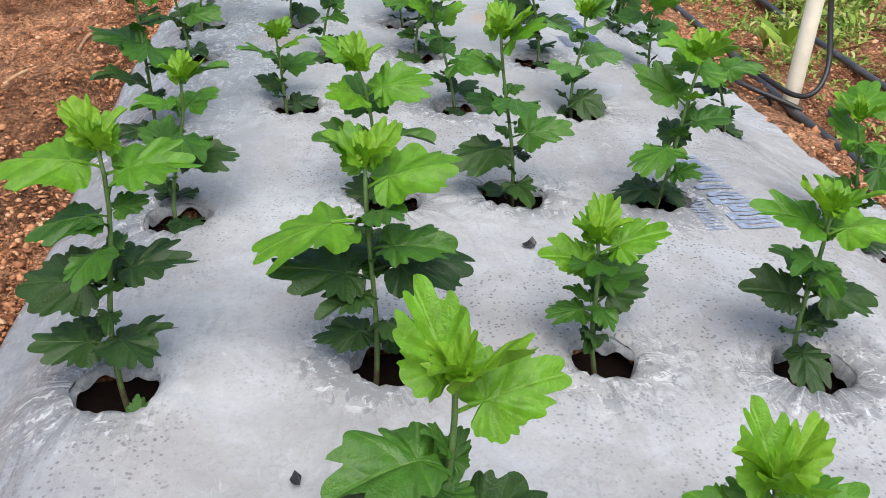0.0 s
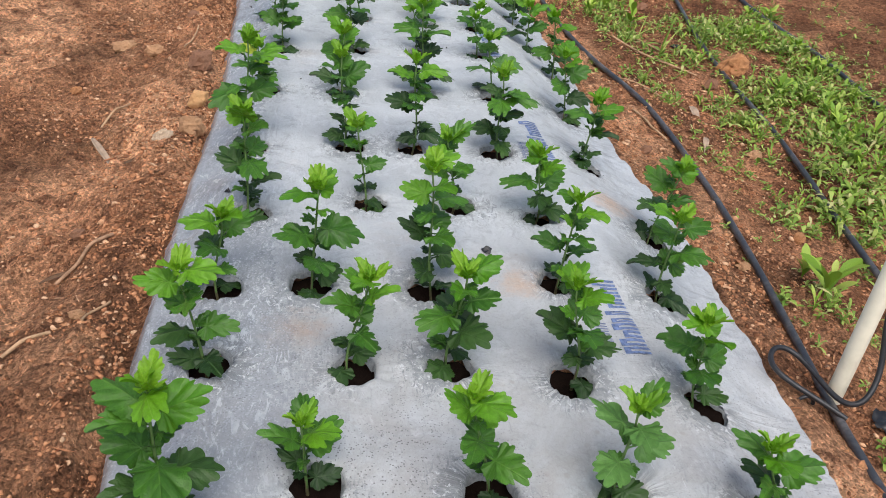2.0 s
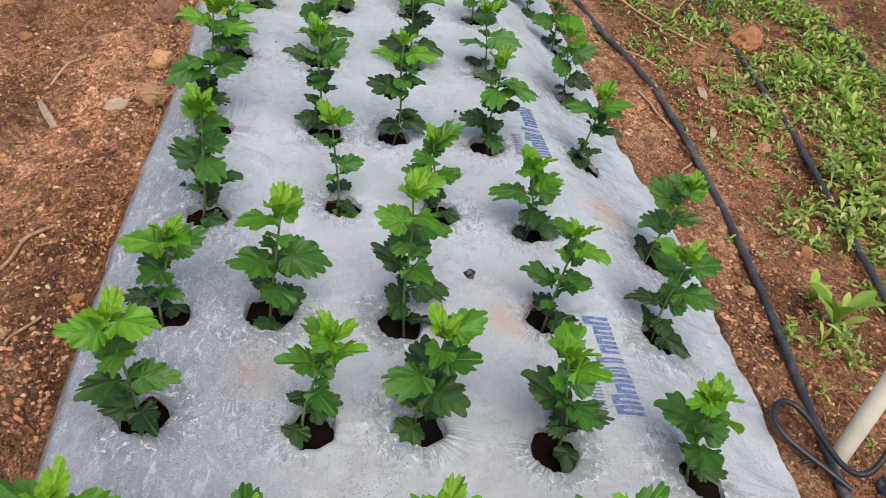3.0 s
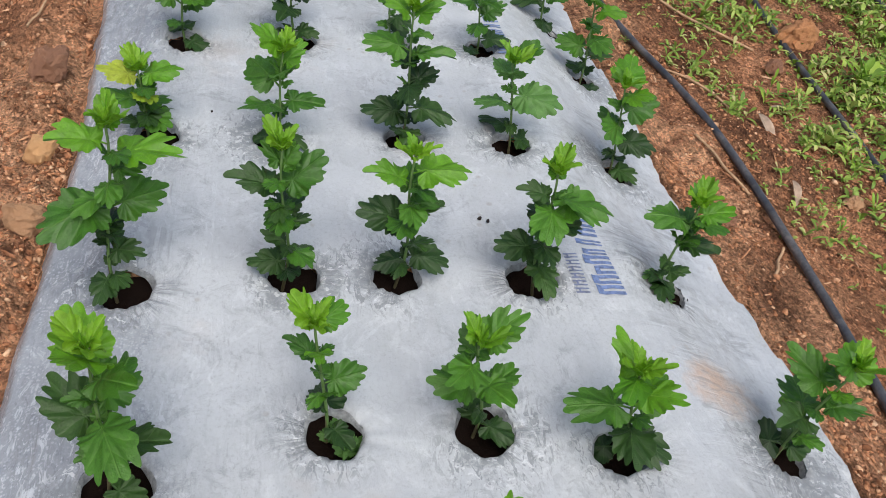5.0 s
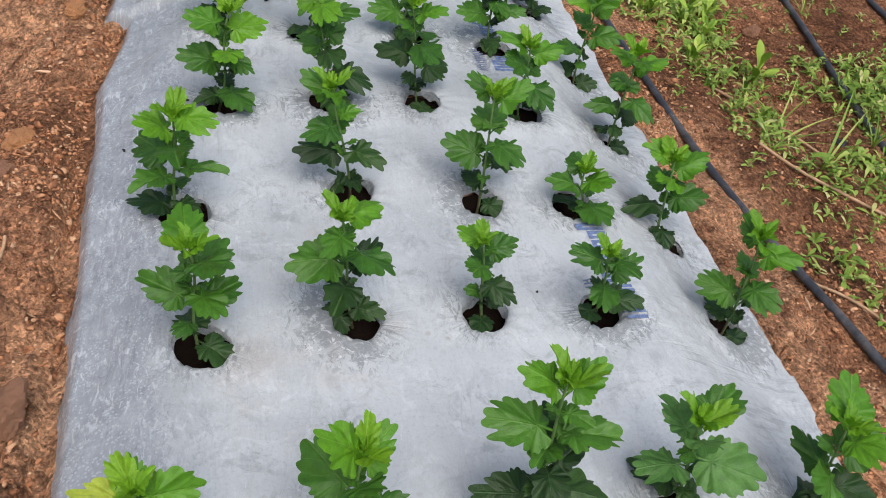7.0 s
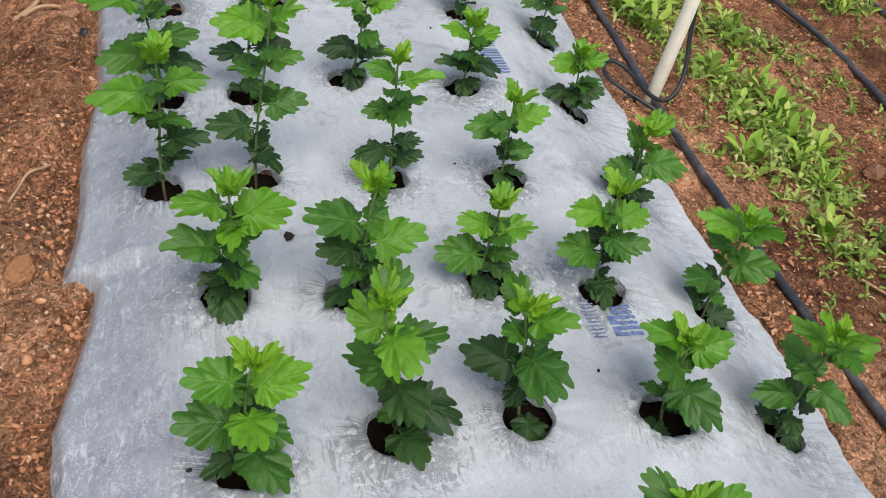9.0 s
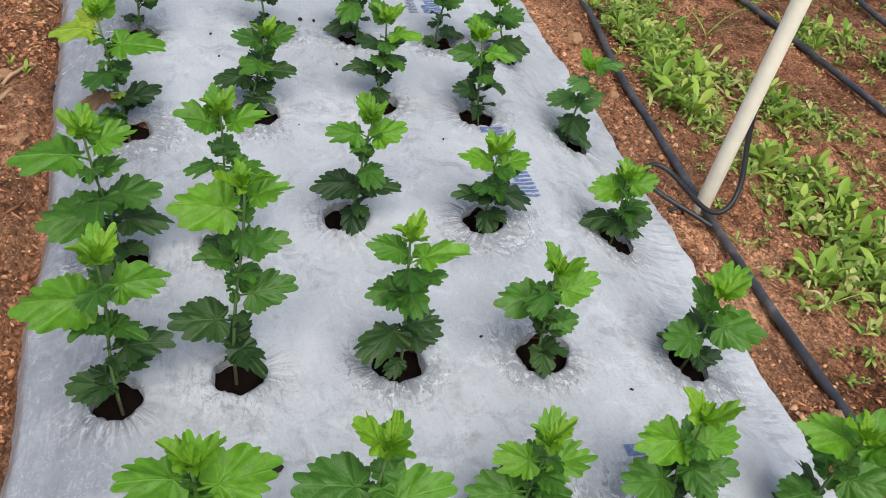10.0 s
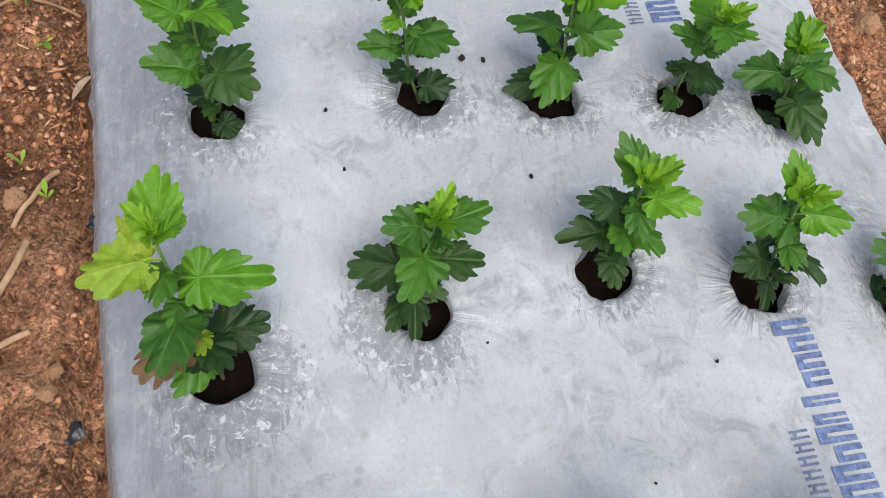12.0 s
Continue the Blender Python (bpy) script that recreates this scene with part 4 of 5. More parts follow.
GX, GY = np.meshgrid(spaced(-1.0, 2.5, 0.0125, 80.0), spaced(0.8, 6.6, 0.0125, 80.0))
tagged(new("ground", grid_mesh("ground", GX, GY, ground_height(GX, GY), SOIL)),
       "bare red-brown loam with clods and footworn patches", "ground", kind="structure")


# ---- mulch film ----
def film_z(x, y):
    """Height of the film with its ripples."""
    z = bed_top(x, y) + 0.0030 * RIPPLE.fbm(x * 2.2, y * 0.6, 0.05, 3)
    right = bed_right(y) - x
    edge = np.minimum(x - bed_left(y), right)
    z = z + 0.0035 * RIPPLE.fbm(x * 0.7 + 4, y, 0.035, 3) * (1 - step(edge / 0.12))
    return z + 0.0014 * RIPPLE.fbm(x * 0.22 + 2, y + 0.35 * x, 0.018, 2) * (1 - step((right - 0.05) / 0.18)) * step(right / 0.02)


def film_mesh():
    across, along = np.linspace(-0.014, 1.014, 208), np.arange(0.9, 6.2, 0.0052)
    U, Y = np.meshgrid(across, along)
    base_left = np.interp(Y, SMOOTH_Y, SMOOTH_X)
    X = base_left * (1 - U) + bed_right(Y) * U + (bed_left(Y) - base_left) * np.clip(1 - U, 0, 1.02) ** 9
    Z = film_z(X, Y)
    keep = np.ones(X.shape, bool)
    PULL, SHADE_HALO, FOLD = np.zeros(X.shape), np.zeros(X.shape), np.zeros(X.shape + (3,))
    for k, (hx, hy, r) in enumerate(HOLES):
        rows = np.abs(along - hy) < 0.12
        x, y = X[rows], Y[rows]
        d, a = np.hypot(x - hx, y - hy), np.arctan2(y - hy, x - hx)
        rim = r * (1 + 0.05 * np.sin(2 * a + k) + 0.035 * np.sin(5 * a + 2 * k))
        pull = np.exp(-np.clip(d - rim, 0, 1) / 0.026) * (0.35 + 0.65 * step(0.5 - 0.8 * np.sin(a + 0.5 * math.sin(k))))
        z = Z[rows] + pull * (0.0020 * np.sin(11 * a + k + 2 * np.sin(3 * a)) + 0.0007 * np.sin(27 * a + 2 * k)) - 0.003 * np.exp(-np.clip(d - rim, 0, 1) / 0.010)
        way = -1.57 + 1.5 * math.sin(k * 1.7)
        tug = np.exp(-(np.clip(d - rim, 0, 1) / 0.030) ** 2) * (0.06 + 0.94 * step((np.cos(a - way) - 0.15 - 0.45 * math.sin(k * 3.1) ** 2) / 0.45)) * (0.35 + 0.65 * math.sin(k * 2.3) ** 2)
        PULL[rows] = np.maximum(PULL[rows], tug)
        # Mask of the painted contact shade and dirt, mostly front-left of the hole.
        halo = np.exp(-(np.clip(d - rim, 0, 1) / (0.030 + 0.020 * math.sin(k * 1.3) ** 2)) ** 2) * (0.15 + 0.85 * step(0.55 + 0.6 * np.cos(a + 2.0 + 1.1 * math.sin(k * 2.9)))) * (0.65 + 0.35 * math.sin(k * 4.1))
        SHADE_HALO[rows] = np.maximum(SHADE_HALO[rows], halo)
        FOLD[rows] = np.where((d < 0.095)[..., None], np.stack([10 * np.cos(a) + 37 * k, 10 * np.sin(a), 16 * d], -1), FOLD[rows])
        snap = (d < rim + 0.0008) & (d > rim - 0.0078)
        s = np.where(snap, rim / np.maximum(d, 1e-6), 1.0)
        X[rows], Y[rows], Z[rows] = hx + (x - hx) * s, hy + (y - hy) * s, np.where(snap, z - 0.0025, z)
        keep[rows] &= (d >= rim) | snap
    return X, Y, Z, keep, PULL, SHADE_HALO, FOLD


def film_object():
    X, Y, Z, keep, PULL, SHADE_HALO, FOLD = film_mesh()
    me = grid_mesh("mulch_film", X, Y, Z, FILM)
    me.attributes.new("pull", "FLOAT", "POINT").data.foreach_set("value", PULL.astype(np.float32).ravel())
    me.attributes.new("shade_halo", "FLOAT", "POINT").data.foreach_set("value", SHADE_HALO.astype(np.float32).ravel())
    me.attributes.new("fold_way", "FLOAT_VECTOR", "POINT").data.foreach_set("vector", FOLD.astype(np.float32).ravel())
    flat = keep.reshape(-1)
    bm = bmesh.new()
    bm.from_mesh(me)
    bm.verts.ensure_lookup_table()
    gone = [v for v in bm.verts if not flat[v.index]]
    bmesh.ops.delete(bm, geom=gone, context="VERTS")
    bm.to_mesh(me)
    bm.free()
    return tagged(new("mulch_film", me), "silver-grey plastic mulch film stretched over the raised bed", "plastic mulch")


film = film_object()


def hole_rim(k, hx, hy, r):
    """The cut edge of the film, turned down into a planting hole."""
    verts, faces, n = [], [], 40
    for j in range(n):
        a = 2 * math.pi * j / n
        rim = r * (1 + 0.05 * math.sin(2 * a + k) + 0.035 * math.sin(5 * a + 2 * k))
        deep = 0.010 + 0.004 * math.sin(3 * a + k) + 0.003 * math.sin(7 * a + 3 * k)
        for out, down in ((0.0022, 0.0002), (0.0002, -0.0016), (-0.0012, -0.35 * deep), (-0.0030 - 0.0015 * math.sin(4 * a + k), -deep)):
            x, y = hx + (rim + out) * math.cos(a), hy + (rim + out) * math.sin(a)
            verts.append((x, y, float(film_z(np.array(hx + rim * math.cos(a)), np.array(hy + rim * math.sin(a)))) - 0.0052 + down))
    for j in range(n):
        for i in range(3):
            a, b = j * 4 + i, (j + 1) % n * 4 + i
            faces.append((a, a + 1, b + 1, b))
    part("turned_rim", mesh_from("turned_rim", verts, faces, RIM), film, None, "turned-in cut edge of the film" if k == 0 else "")


for k, (hx, hy, r) in enumerate(HOLES):
    hole_rim(k, hx, hy, r)

# Printed wording on the film, as plain worn bars: a large blue word under a small navy one.
PRINT_Y = (0.93, 1.56, 2.19, 2.832, 3.448, 4.06, 4.706, 5.31)
PRINT_X = (0.605, 0.628, 0.647, 0.636, 0.613, 0.576, 0.570, 0.552)


def print_bar(y0, y1, x0, x1, material, label):
    n, k = 4, 10
    near = [h for h in HOLES if math.hypot(h[0] - (x0 + x1) / 2, h[1] - (y0 + y1) / 2) < 0.08]
    verts, faces = [], []
    for i in range(n):
        for j in range(k):
            y, x = y0 + (y1 - y0) * i / (n - 1), x0 + (x1 - x0) * j / (k - 1)
            verts.append((x, y, float(film_z(np.array(x), np.array(y))) + 0.0010))
    for i in range(n - 1):
        for j in range(k - 1):
            cx, cy = x0 + (x1 - x0) * (j + 0.5) / (k - 1), y0 + (y1 - y0) * (i + 0.5) / (n - 1)
            if all(math.hypot(cx - hx, cy - hy) > r + 0.005 for hx, hy, r in near):
                faces.append((i * k + j, i * k + j + 1, (i + 1) * k + j + 1, (i + 1) * k + j))
    if not faces:
        return
    part("print_bar", mesh_from("print_bar", verts, faces, material), film, None, label)


for py, px in zip(PRINT_Y, PRINT_X):
    ink, ink_small = (INK_FADED_SHEEN, INK_FADED_SHEEN) if py < 2.0 else (INK, INK_DARK)
    for i, tall in enumerate((1.0, 1.0, 0.72, 1.0, 0.9, 1.0, 0.72, 0.72, 0.72, 1.0)):
        wide = 0.0105 if i in (4, 5) else 0.0165
        y0, slope = py + 0.0192 * i, -0.06 * 0.0192 * i
        right, left = px + slope, px + slope - 0.040 * tall
        print_bar(y0, y0 + wide * 0.36, right, left, ink, "worn blue printed bar")
        print_bar(y0 + wide * 0.62, y0 + wide, right, left, ink, "worn blue printed bar")
        print_bar(y0 + wide * 0.36, y0 + wide * 0.62, right - 0.030 * tall, left, ink, "worn blue printed bar")
    for i in range(6):
        y0 = py + 0.0132 * i
        print_bar(y0, y0 + 0.0026, px - 0.052, px - 0.071, ink_small, "worn navy printed bar")
        print_bar(y0 + 0.0066, y0 + 0.0092, px - 0.052, px - 0.071, ink_small, "worn navy printed bar")
        print_bar(y0 + 0.0026, y0 + 0.0066, px - 0.064, px - 0.0665, ink_small, "worn navy printed bar")


# ---- loose things ----
def rock_mesh(name, seed, material, rough=0.28, sub=3):
    bm = bmesh.new()
    bmesh.ops.create_icosphere(bm, subdivisions=sub, radius=1.0)
    off = Vector((seed * 3.7, seed * 1.3, seed * 7.1))
    for v in bm.verts:
        n = v.co.normalized()
        c = n * (1 + rough * noise.noise(n * 1.3 + off) * 1.4 + rough * 0.5 * noise.noise(n * 3.1 + off))
        for axis, cut in (((0.6, 0.3, 0.74), 0.72), ((-0.5, 0.7, 0.5), 0.66), ((0.2, -0.8, 0.56), 0.70), ((-0.8, -0.4, 0.3), 0.74), ((0.9, -0.3, -0.1), 0.78)):
            a = (Vector(axis) + Vector((math.sin(seed * 2.3), math.cos(seed * 1.7), 0)) * 0.35).normalized()
            over = c.dot(a) - cut
            if over > 0:
                c -= a * over * 0.85
        if sub > 2:
            c *= 1 + 0.13 * noise.noise(c * 3.2 + off) + 0.07 * noise.noise(c * 7.5 + off) + 0.035 * noise.noise(c * 17 + off)
        v.co = c
    me = bpy.data.meshes.new(name)
    bm.to_mesh(me)
    bm.free()
    me.materials.append(material)
    return me


def ground_z(x, y):
    return float(ground_height(np.array([x]), np.array([y]))[0])


ROCKS = {mat.name: [rock_mesh("stone", k + 10 * i, mat, 0.30, 4) for k in range(4)] for i, mat in enumerate((STONE_TAN, STONE_BROWN, STONE_ORANGE, STONE_PALE, STONE_WHITE))}


def stone(x, y, size, mat, turn=0.0, flat=0.62, label="tan stone lying on red soil"):
    me = ROCKS[mat.name][int(x * 100 + y * 37) % 4]
    ob = new("stone", me)
    ob.matrix_world = pose(x, y, ground_z(x, y) + size * flat * 0.40, 6, -8, turn) @ Matrix.Diagonal((size * 0.5, size * 0.38, size * 0.5 * flat, 1))
    return tagged(ob, label, "stone", "stones on the soil")


TAN, BROWN, ORANGE = "pale tan stone lying on red soil", "dull brown stone half sunk in soil", "orange-brown stone lying on red soil"
stone(-0.143, 3.150, 0.050, STONE_PALE, 30, 0.9, "pale orange stone lying beside the film edge")
stone(-0.136, 2.998, 0.062, STONE_TAN, -20, 0.75, TAN)
stone(-0.188, 2.950, 0.048, STONE_WHITE, 15, 0.6, "whitish flat stone lying on red soil")
stone(-0.160, 3.345, 0.070, STONE_BROWN, 60, 0.75, BROWN)
stone(-0.245, 3.79, 0.040, STONE_BROWN, 10, 0.5, BROWN)
stone(-0.235, 3.89, 0.052, STONE_ORANGE, 50, 0.4, ORANGE)
stone(-0.205, 4.27, 0.046, STONE_ORANGE, 70, 0.5, ORANGE)
stone(-0.41, 3.64, 0.075, STONE_TAN, 0, 0.4, TAN)
stone(-0.32, 3.60, 0.055, STONE_TAN, 25, 0.6, TAN)
stone(-0.47, 3.35, 0.030, STONE_ORANGE, 0, 0.7, ORANGE)
stone(-0.215, 2.34, 0.026, STONE_TAN, 0, 0.6, TAN)
stone(-0.135, 2.42, 0.022, STONE_ORANGE, 0, 0.6, ORANGE)
stone(-0.205, 4.925, 0.022, STONE_TAN, 0, 0.7, TAN)
stone(-0.20, 4.95, 0.018, STONE_TAN, 40, 0.7, TAN)
stone(-0.255, 5.165, 0.030, STONE_TAN, 80, 0.4, TAN)
stone(-0.30, 4.60, 0.034, STONE_BROWN, 20, 0.6, BROWN)
stone(-0.28, 2.60, 0.028, STONE_BROWN, 20, 0.6, BROWN)
stone(1.515, 3.92, 0.115, STONE_ORANGE, 20, 0.7, "large orange-brown clod among weeds by a hose")
stone(1.38, 3.78, 0.055, STONE_BROWN, 40, 0.6, BROWN)
stone(1.31, 3.26, 0.046, STONE_TAN, 15, 0.5, TAN)
stone(0.99, 2.60, 0.030, STONE_TAN, 0, 0.6, TAN)
stone(1.22, 2.80, 0.036, STONE_ORANGE, 50, 0.6, ORANGE)
stone(0.935, 3.10, 0.034, STONE_BROWN, 10, 0.6, BROWN)
stone(0.87, 5.35, 0.044, STONE_TAN, 30, 0.6, TAN)
stone(0.905, 5.30, 0.030, STONE_ORANGE, 10, 0.6, ORANGE)
stone(0.875, 5.12, 0.026, STONE_TAN, 0, 0.6, TAN)
stone(0.885, 4.30, 0.036, STONE_TAN, 60, 0.5, TAN)
stone(1.40, 4.62, 0.050, STONE_BROWN, 10, 0.6, BROWN)
stone(1.33, 4.98, 0.040, STONE_TAN, 20, 0.5, TAN)
stone(1.25, 5.12, 0.034, STONE_TAN, 80, 0.5, TAN)


def stick(x0, y0, x1, y1, radius, material=TWIG, label="thin dry twig lying on the soil", bend=0.02):
    rng = random.Random(int(x0 * 1000 + y1 * 777))
    pts = []
    for i in range(6):
        f = i / 5
        x, y = x0 + (x1 - x0) * f + rng.uniform(-bend, bend) * 0.3, y0 + (y1 - y0) * f + rng.uniform(-bend, bend) * 0.3
        pts.append((x, y, ground_z(x, y) + radius * 1.2 + (0.004 if 0 < i < 5 else 0.0)))
    ob = new("twig", tube_mesh("twig", pts, radius, material, 8))
    return tagged(ob, label, "twig", "twigs on the soil")


stick(-0.310, 4.955, -0.232, 5.102, 0.0040, STRAW, "long dry branch lying across the soil path")
stick(-0.290, 4.965, -0.236, 5.003, 0.0036, STRAW, "short straw piece on the soil")
stick(-0.35, 5.50, -0.29, 5.67, 0.0024, STRAW, "pale dry stalk lying beside the film")
stick(-0.25, 5.13, -0.215, 5.20, 0.0030, STRAW, "pale dry stalk lying beside the film")
stick(-0.30, 5.43, -0.20, 5.44, 0.0022)
stick(-0.36, 3.14, -0.32, 3.27, 0.0030, STRAW, "short straw piece on the soil")
stick(-0.29, 2.24, -0.24, 2.29, 0.0030, STRAW, "short straw piece on the soil")
stick(-0.20, 2.30, -0.17, 2.38, 0.0022, STRAW, "short straw piece on the soil")
stick(-0.30, 2.52, -0.22, 2.60, 0.0034)
stick(-0.24, 4.42, -0.19, 4.50, 0.0022, STRAW, "short straw piece on the soil")
stick(-0.23, 3.50, -0.20, 3.62, 0.0022, STRAW, "short straw piece on the soil")
stick(1.10, 4.02, 1.36, 3.86, 0.0034, STRAW, "long dry stalk lying among the weeds")
stick(1.14, 4.28, 1.30, 4.06, 0.0030, STRAW, "long dry stalk lying among the weeds")
stick(0.98, 3.36, 1.02, 3.20, 0.0028, STRAW, "curved dry stalk beside the hose")
stick(1.00, 3.62, 1.12, 3.50, 0.0026, STRAW, "curved dry stalk beside the hose")
stick(1.03, 3.06, 0.97, 2.98, 0.0026, STRAW, "curved dry stalk beside the hose")
stick(1.24, 4.80, 1.32, 4.72, 0.0028, STRAW, "pale dry stalk among the weeds")
stick(1.20, 5.30, 1.28, 5.20, 0.0034, STRAW, "pale dry stalk among the weeds")


def fallen_leaf(x, y, length, turn, bend, slim=1.0, material=DRY_LEAF, label="curled pale brown dry leaf on the soil"):
    verts, faces = [], []
    n = 12
    for i in range(n + 1):
        u = i / n
        w = 0.085 * math.sin(math.pi * min(1, u * 1.15 + 0.02)) ** 0.8 * (u < 0.88) * slim + 0.012
        for j, s in enumerate((-1, -0.5, 0, 0.5, 1)):
            verts.append((length * u, length * (w * s + bend * u * (1 - u)), length * (0.05 + 0.10 * abs(s) * w * 5 + 0.06 * math.sin(u * 4))))
    for i in range(n):
        for j in range(4):
            faces.append((i * 5 + j, i * 5 + j + 1, (i + 1) * 5 + j + 1, (i + 1) * 5 + j))
    ob = new("fallen_leaf", mesh_from("fallen_leaf", verts, faces, material))
    ob.matrix_world = pose(x, y, ground_z(x, y) + 0.004, 0, 4, turn)
    ob.modifiers.new("thickness", "SOLIDIFY").thickness = 0.0012
    return tagged(ob, label, "dry leaf", "fallen leaves")


fallen_leaf(-0.362, 3.052, 0.19, -57, -0.20, 0.34)
fallen_leaf(-0.262, 2.90, 0.075, 12, 0.15, 1.3, DARK_LEAF, "dark brown rotting leaf piece on the soil")
fallen_leaf(-0.33, 2.52, 0.12, 28, 0.10, 0.5, DARK_LEAF, "dark brown rotting leaf piece on the soil")
fallen_leaf(1.215, 3.53, 0.125, -95, -0.12)
fallen_leaf(1.16, 3.27, 0.085, -110, 0.10)
fallen_leaf(1.30, 3.62, 0.075, -20, 0.10)
fallen_leaf(-0.20, 5.30, 0.05, 60, 0.10)

CRUMBS = [rock_mesh("soil_crumb", 50 + k, CRUMB, 0.4, 1) for k in range(3)]


def crumb(x, y, size):
    ob = new("soil_crumb", CRUMBS[int(x * 1000) % 3])
    ob.matrix_world = pose(x, y, float(bed_top(np.array(x), np.array(y))) + size * 0.22 + 0.001, 0, 0, x * 900) @ Matrix.Diagonal((size * 0.5, size * 0.34, size * 0.3, 1))
    tagged(ob, "dark soil crumb lying on the silver film", "soil crumb", "crumbs on the film")


for cx, cy, cs in ((0.413, 1.554, 0.008), (0.460, 2.974, 0.009), (0.471, 2.969, 0.009), (0.090, 3.208, 0.006), (0.018, 2.909, 0.006),
                   (0.134, 4.267, 0.020), (0.006, 3.912, 0.008), (0.490, 4.004, 0.006), (0.400, 4.427, 0.006), (-0.079, 3.811, 0.008),
                   (0.567, 4.325, 0.006), (0.259, 5.274, 0.012), (0.284, 5.268, 0.010), (0.306, 5.097, 0.008), (0.091, 5.211, 0.007),
                   (0.449, 4.860, 0.006), (0.103, 5.129, 0.006), (0.221, 4.910, 0.004), (0.352, 4.751, 0.004), (0.470, 3.499, 0.006)):
    crumb(cx, cy, cs)


def torn_slit(x, y, size, turn):
    """A small tear whose black underside curls up."""
    verts, faces = [], []
    n = 8
    for i in range(n + 1):
        a = math.pi * 2 * i / n
        r = size * (0.5 + 0.12 * math.sin(3 * a + x * 50))
        verts += [(r * math.cos(a), 0.75 * r * math.sin(a), 0.0005), (0.62 * r * math.cos(a), 0.46 * r * math.sin(a), 0.004 + 0.003 * math.sin(2 * a))]
    for i in range(n):
        faces.append((2 * i, 2 * i + 2, 2 * i + 3, 2 * i + 1))
    faces.append(tuple(range(1, 2 * n, 2)))
    ob = new("film_scrap", mesh_from("film_scrap", verts, faces, FILM_BACK, False))
    ob.matrix_world = pose(x, y, float(bed_top(np.array(x), np.array(y))) + 0.002, 0, 0, turn)
    tagged(ob, "small black torn tuft in the silver film", "film scrap", "scraps on the film")


torn_slit(0.380, 1.543, 0.014, 20)
torn_slit(0.179, 1.262, 0.009, 80)
torn_slit(0.434, 2.456, 0.024, 70)
torn_slit(-0.005, 2.486, 0.020, 30)
torn_slit(-0.019, 2.643, 0.012, 30)


def ground_scrap(x, y, size, turn):
    """A crumpled bit of black film lying on the soil."""
    verts, faces = [], []
    n = 6
    for i in range(n):
        for j in range(n):
            u, v = i / (n - 1) - 0.5, j / (n - 1) - 0.5
            verts.append((size * u, size * 0.7 * v + size * 0.1 * math.sin(5 * u), size * (0.16 + 0.12 * math.sin(7 * u + 3 * v + x * 9) + 0.10 * math.cos(9 * v))))
    for i in range(n - 1):
        for j in range(n - 1):
            faces.append((i * n + j, i * n + j + 1, (i + 1) * n + j + 1, (i + 1) * n + j))
    ob = new("film_scrap", mesh_from("film_scrap", verts, faces, FILM_BACK))
    ob.modifiers.new("thickness", "SOLIDIFY").thickness = 0.001
    ob.matrix_world = pose(x, y, ground_z(x, y) - size * 0.04, 4, 3, turn)
    tagged(ob, "crumpled black film scrap lying on the soil", "film scrap", "scraps on the soil")


ground_scrap(-0.185, 4.885, 0.024, 20)
ground_scrap(1.045, 2.16, 0.045, 50)
ground_scrap(1.36, 4.10, 0.032, 10)
ground_scrap(-0.175, 5.13, 0.014, 60)


# ---- hoses and stakes ----
def hose(points, radius, label):
    path = [(x, y, ground_z(x, y) + radius * 1.0 + 0.002) for x, y in points]
    ob = new("irrigation_hose", tube_mesh("irrigation_hose", path, radius, PIPE, 16))
    return tagged(ob, label, "hose", "drip hoses")


hose([(0.90, 0.2), (0.925, 1.2), (0.942, 1.9), (0.965, 2.15), (0.995, 2.4), (1.040, 2.75), (1.050, 3.0), (1.045, 3.3), (1.020, 3.48), (0.975, 3.7),
                  (0.935, 3.95), (0.918, 4.2), (0.912, 4.5), (0.915, 4.75), (0.912, 5.0), (0.93, 5.25), (0.975, 5.5), (0.975, 5.7), (0.94, 6.0), (0.92, 6.6), (0.92, 7.6)],
                 0.0076, "black irrigation hose lying beside the silver film")
hose([(1.05, 0.6), (1.20, 1.6), (1.33, 2.6), (1.375, 2.95), (1.43, 3.4), (1.458, 3.7), (1.46, 3.95), (1.48, 4.13), (1.52, 4.4), (1.58, 4.7), (1.615, 4.95),
      (1.605, 5.15), (1.58, 5.45), (1.54, 5.65), (1.49, 5.9), (1.48, 6.4), (1.50, 7.4)], 0.0078, "black drip hose lying among green weeds")
hose([(1.80, 1.5), (1.87, 3.0), (1.915, 3.9), (1.92, 4.2), (1.895, 4.6), (1.93, 5.4), (1.95, 7.2)], 0.0078, "black drip hose lying among green weeds")


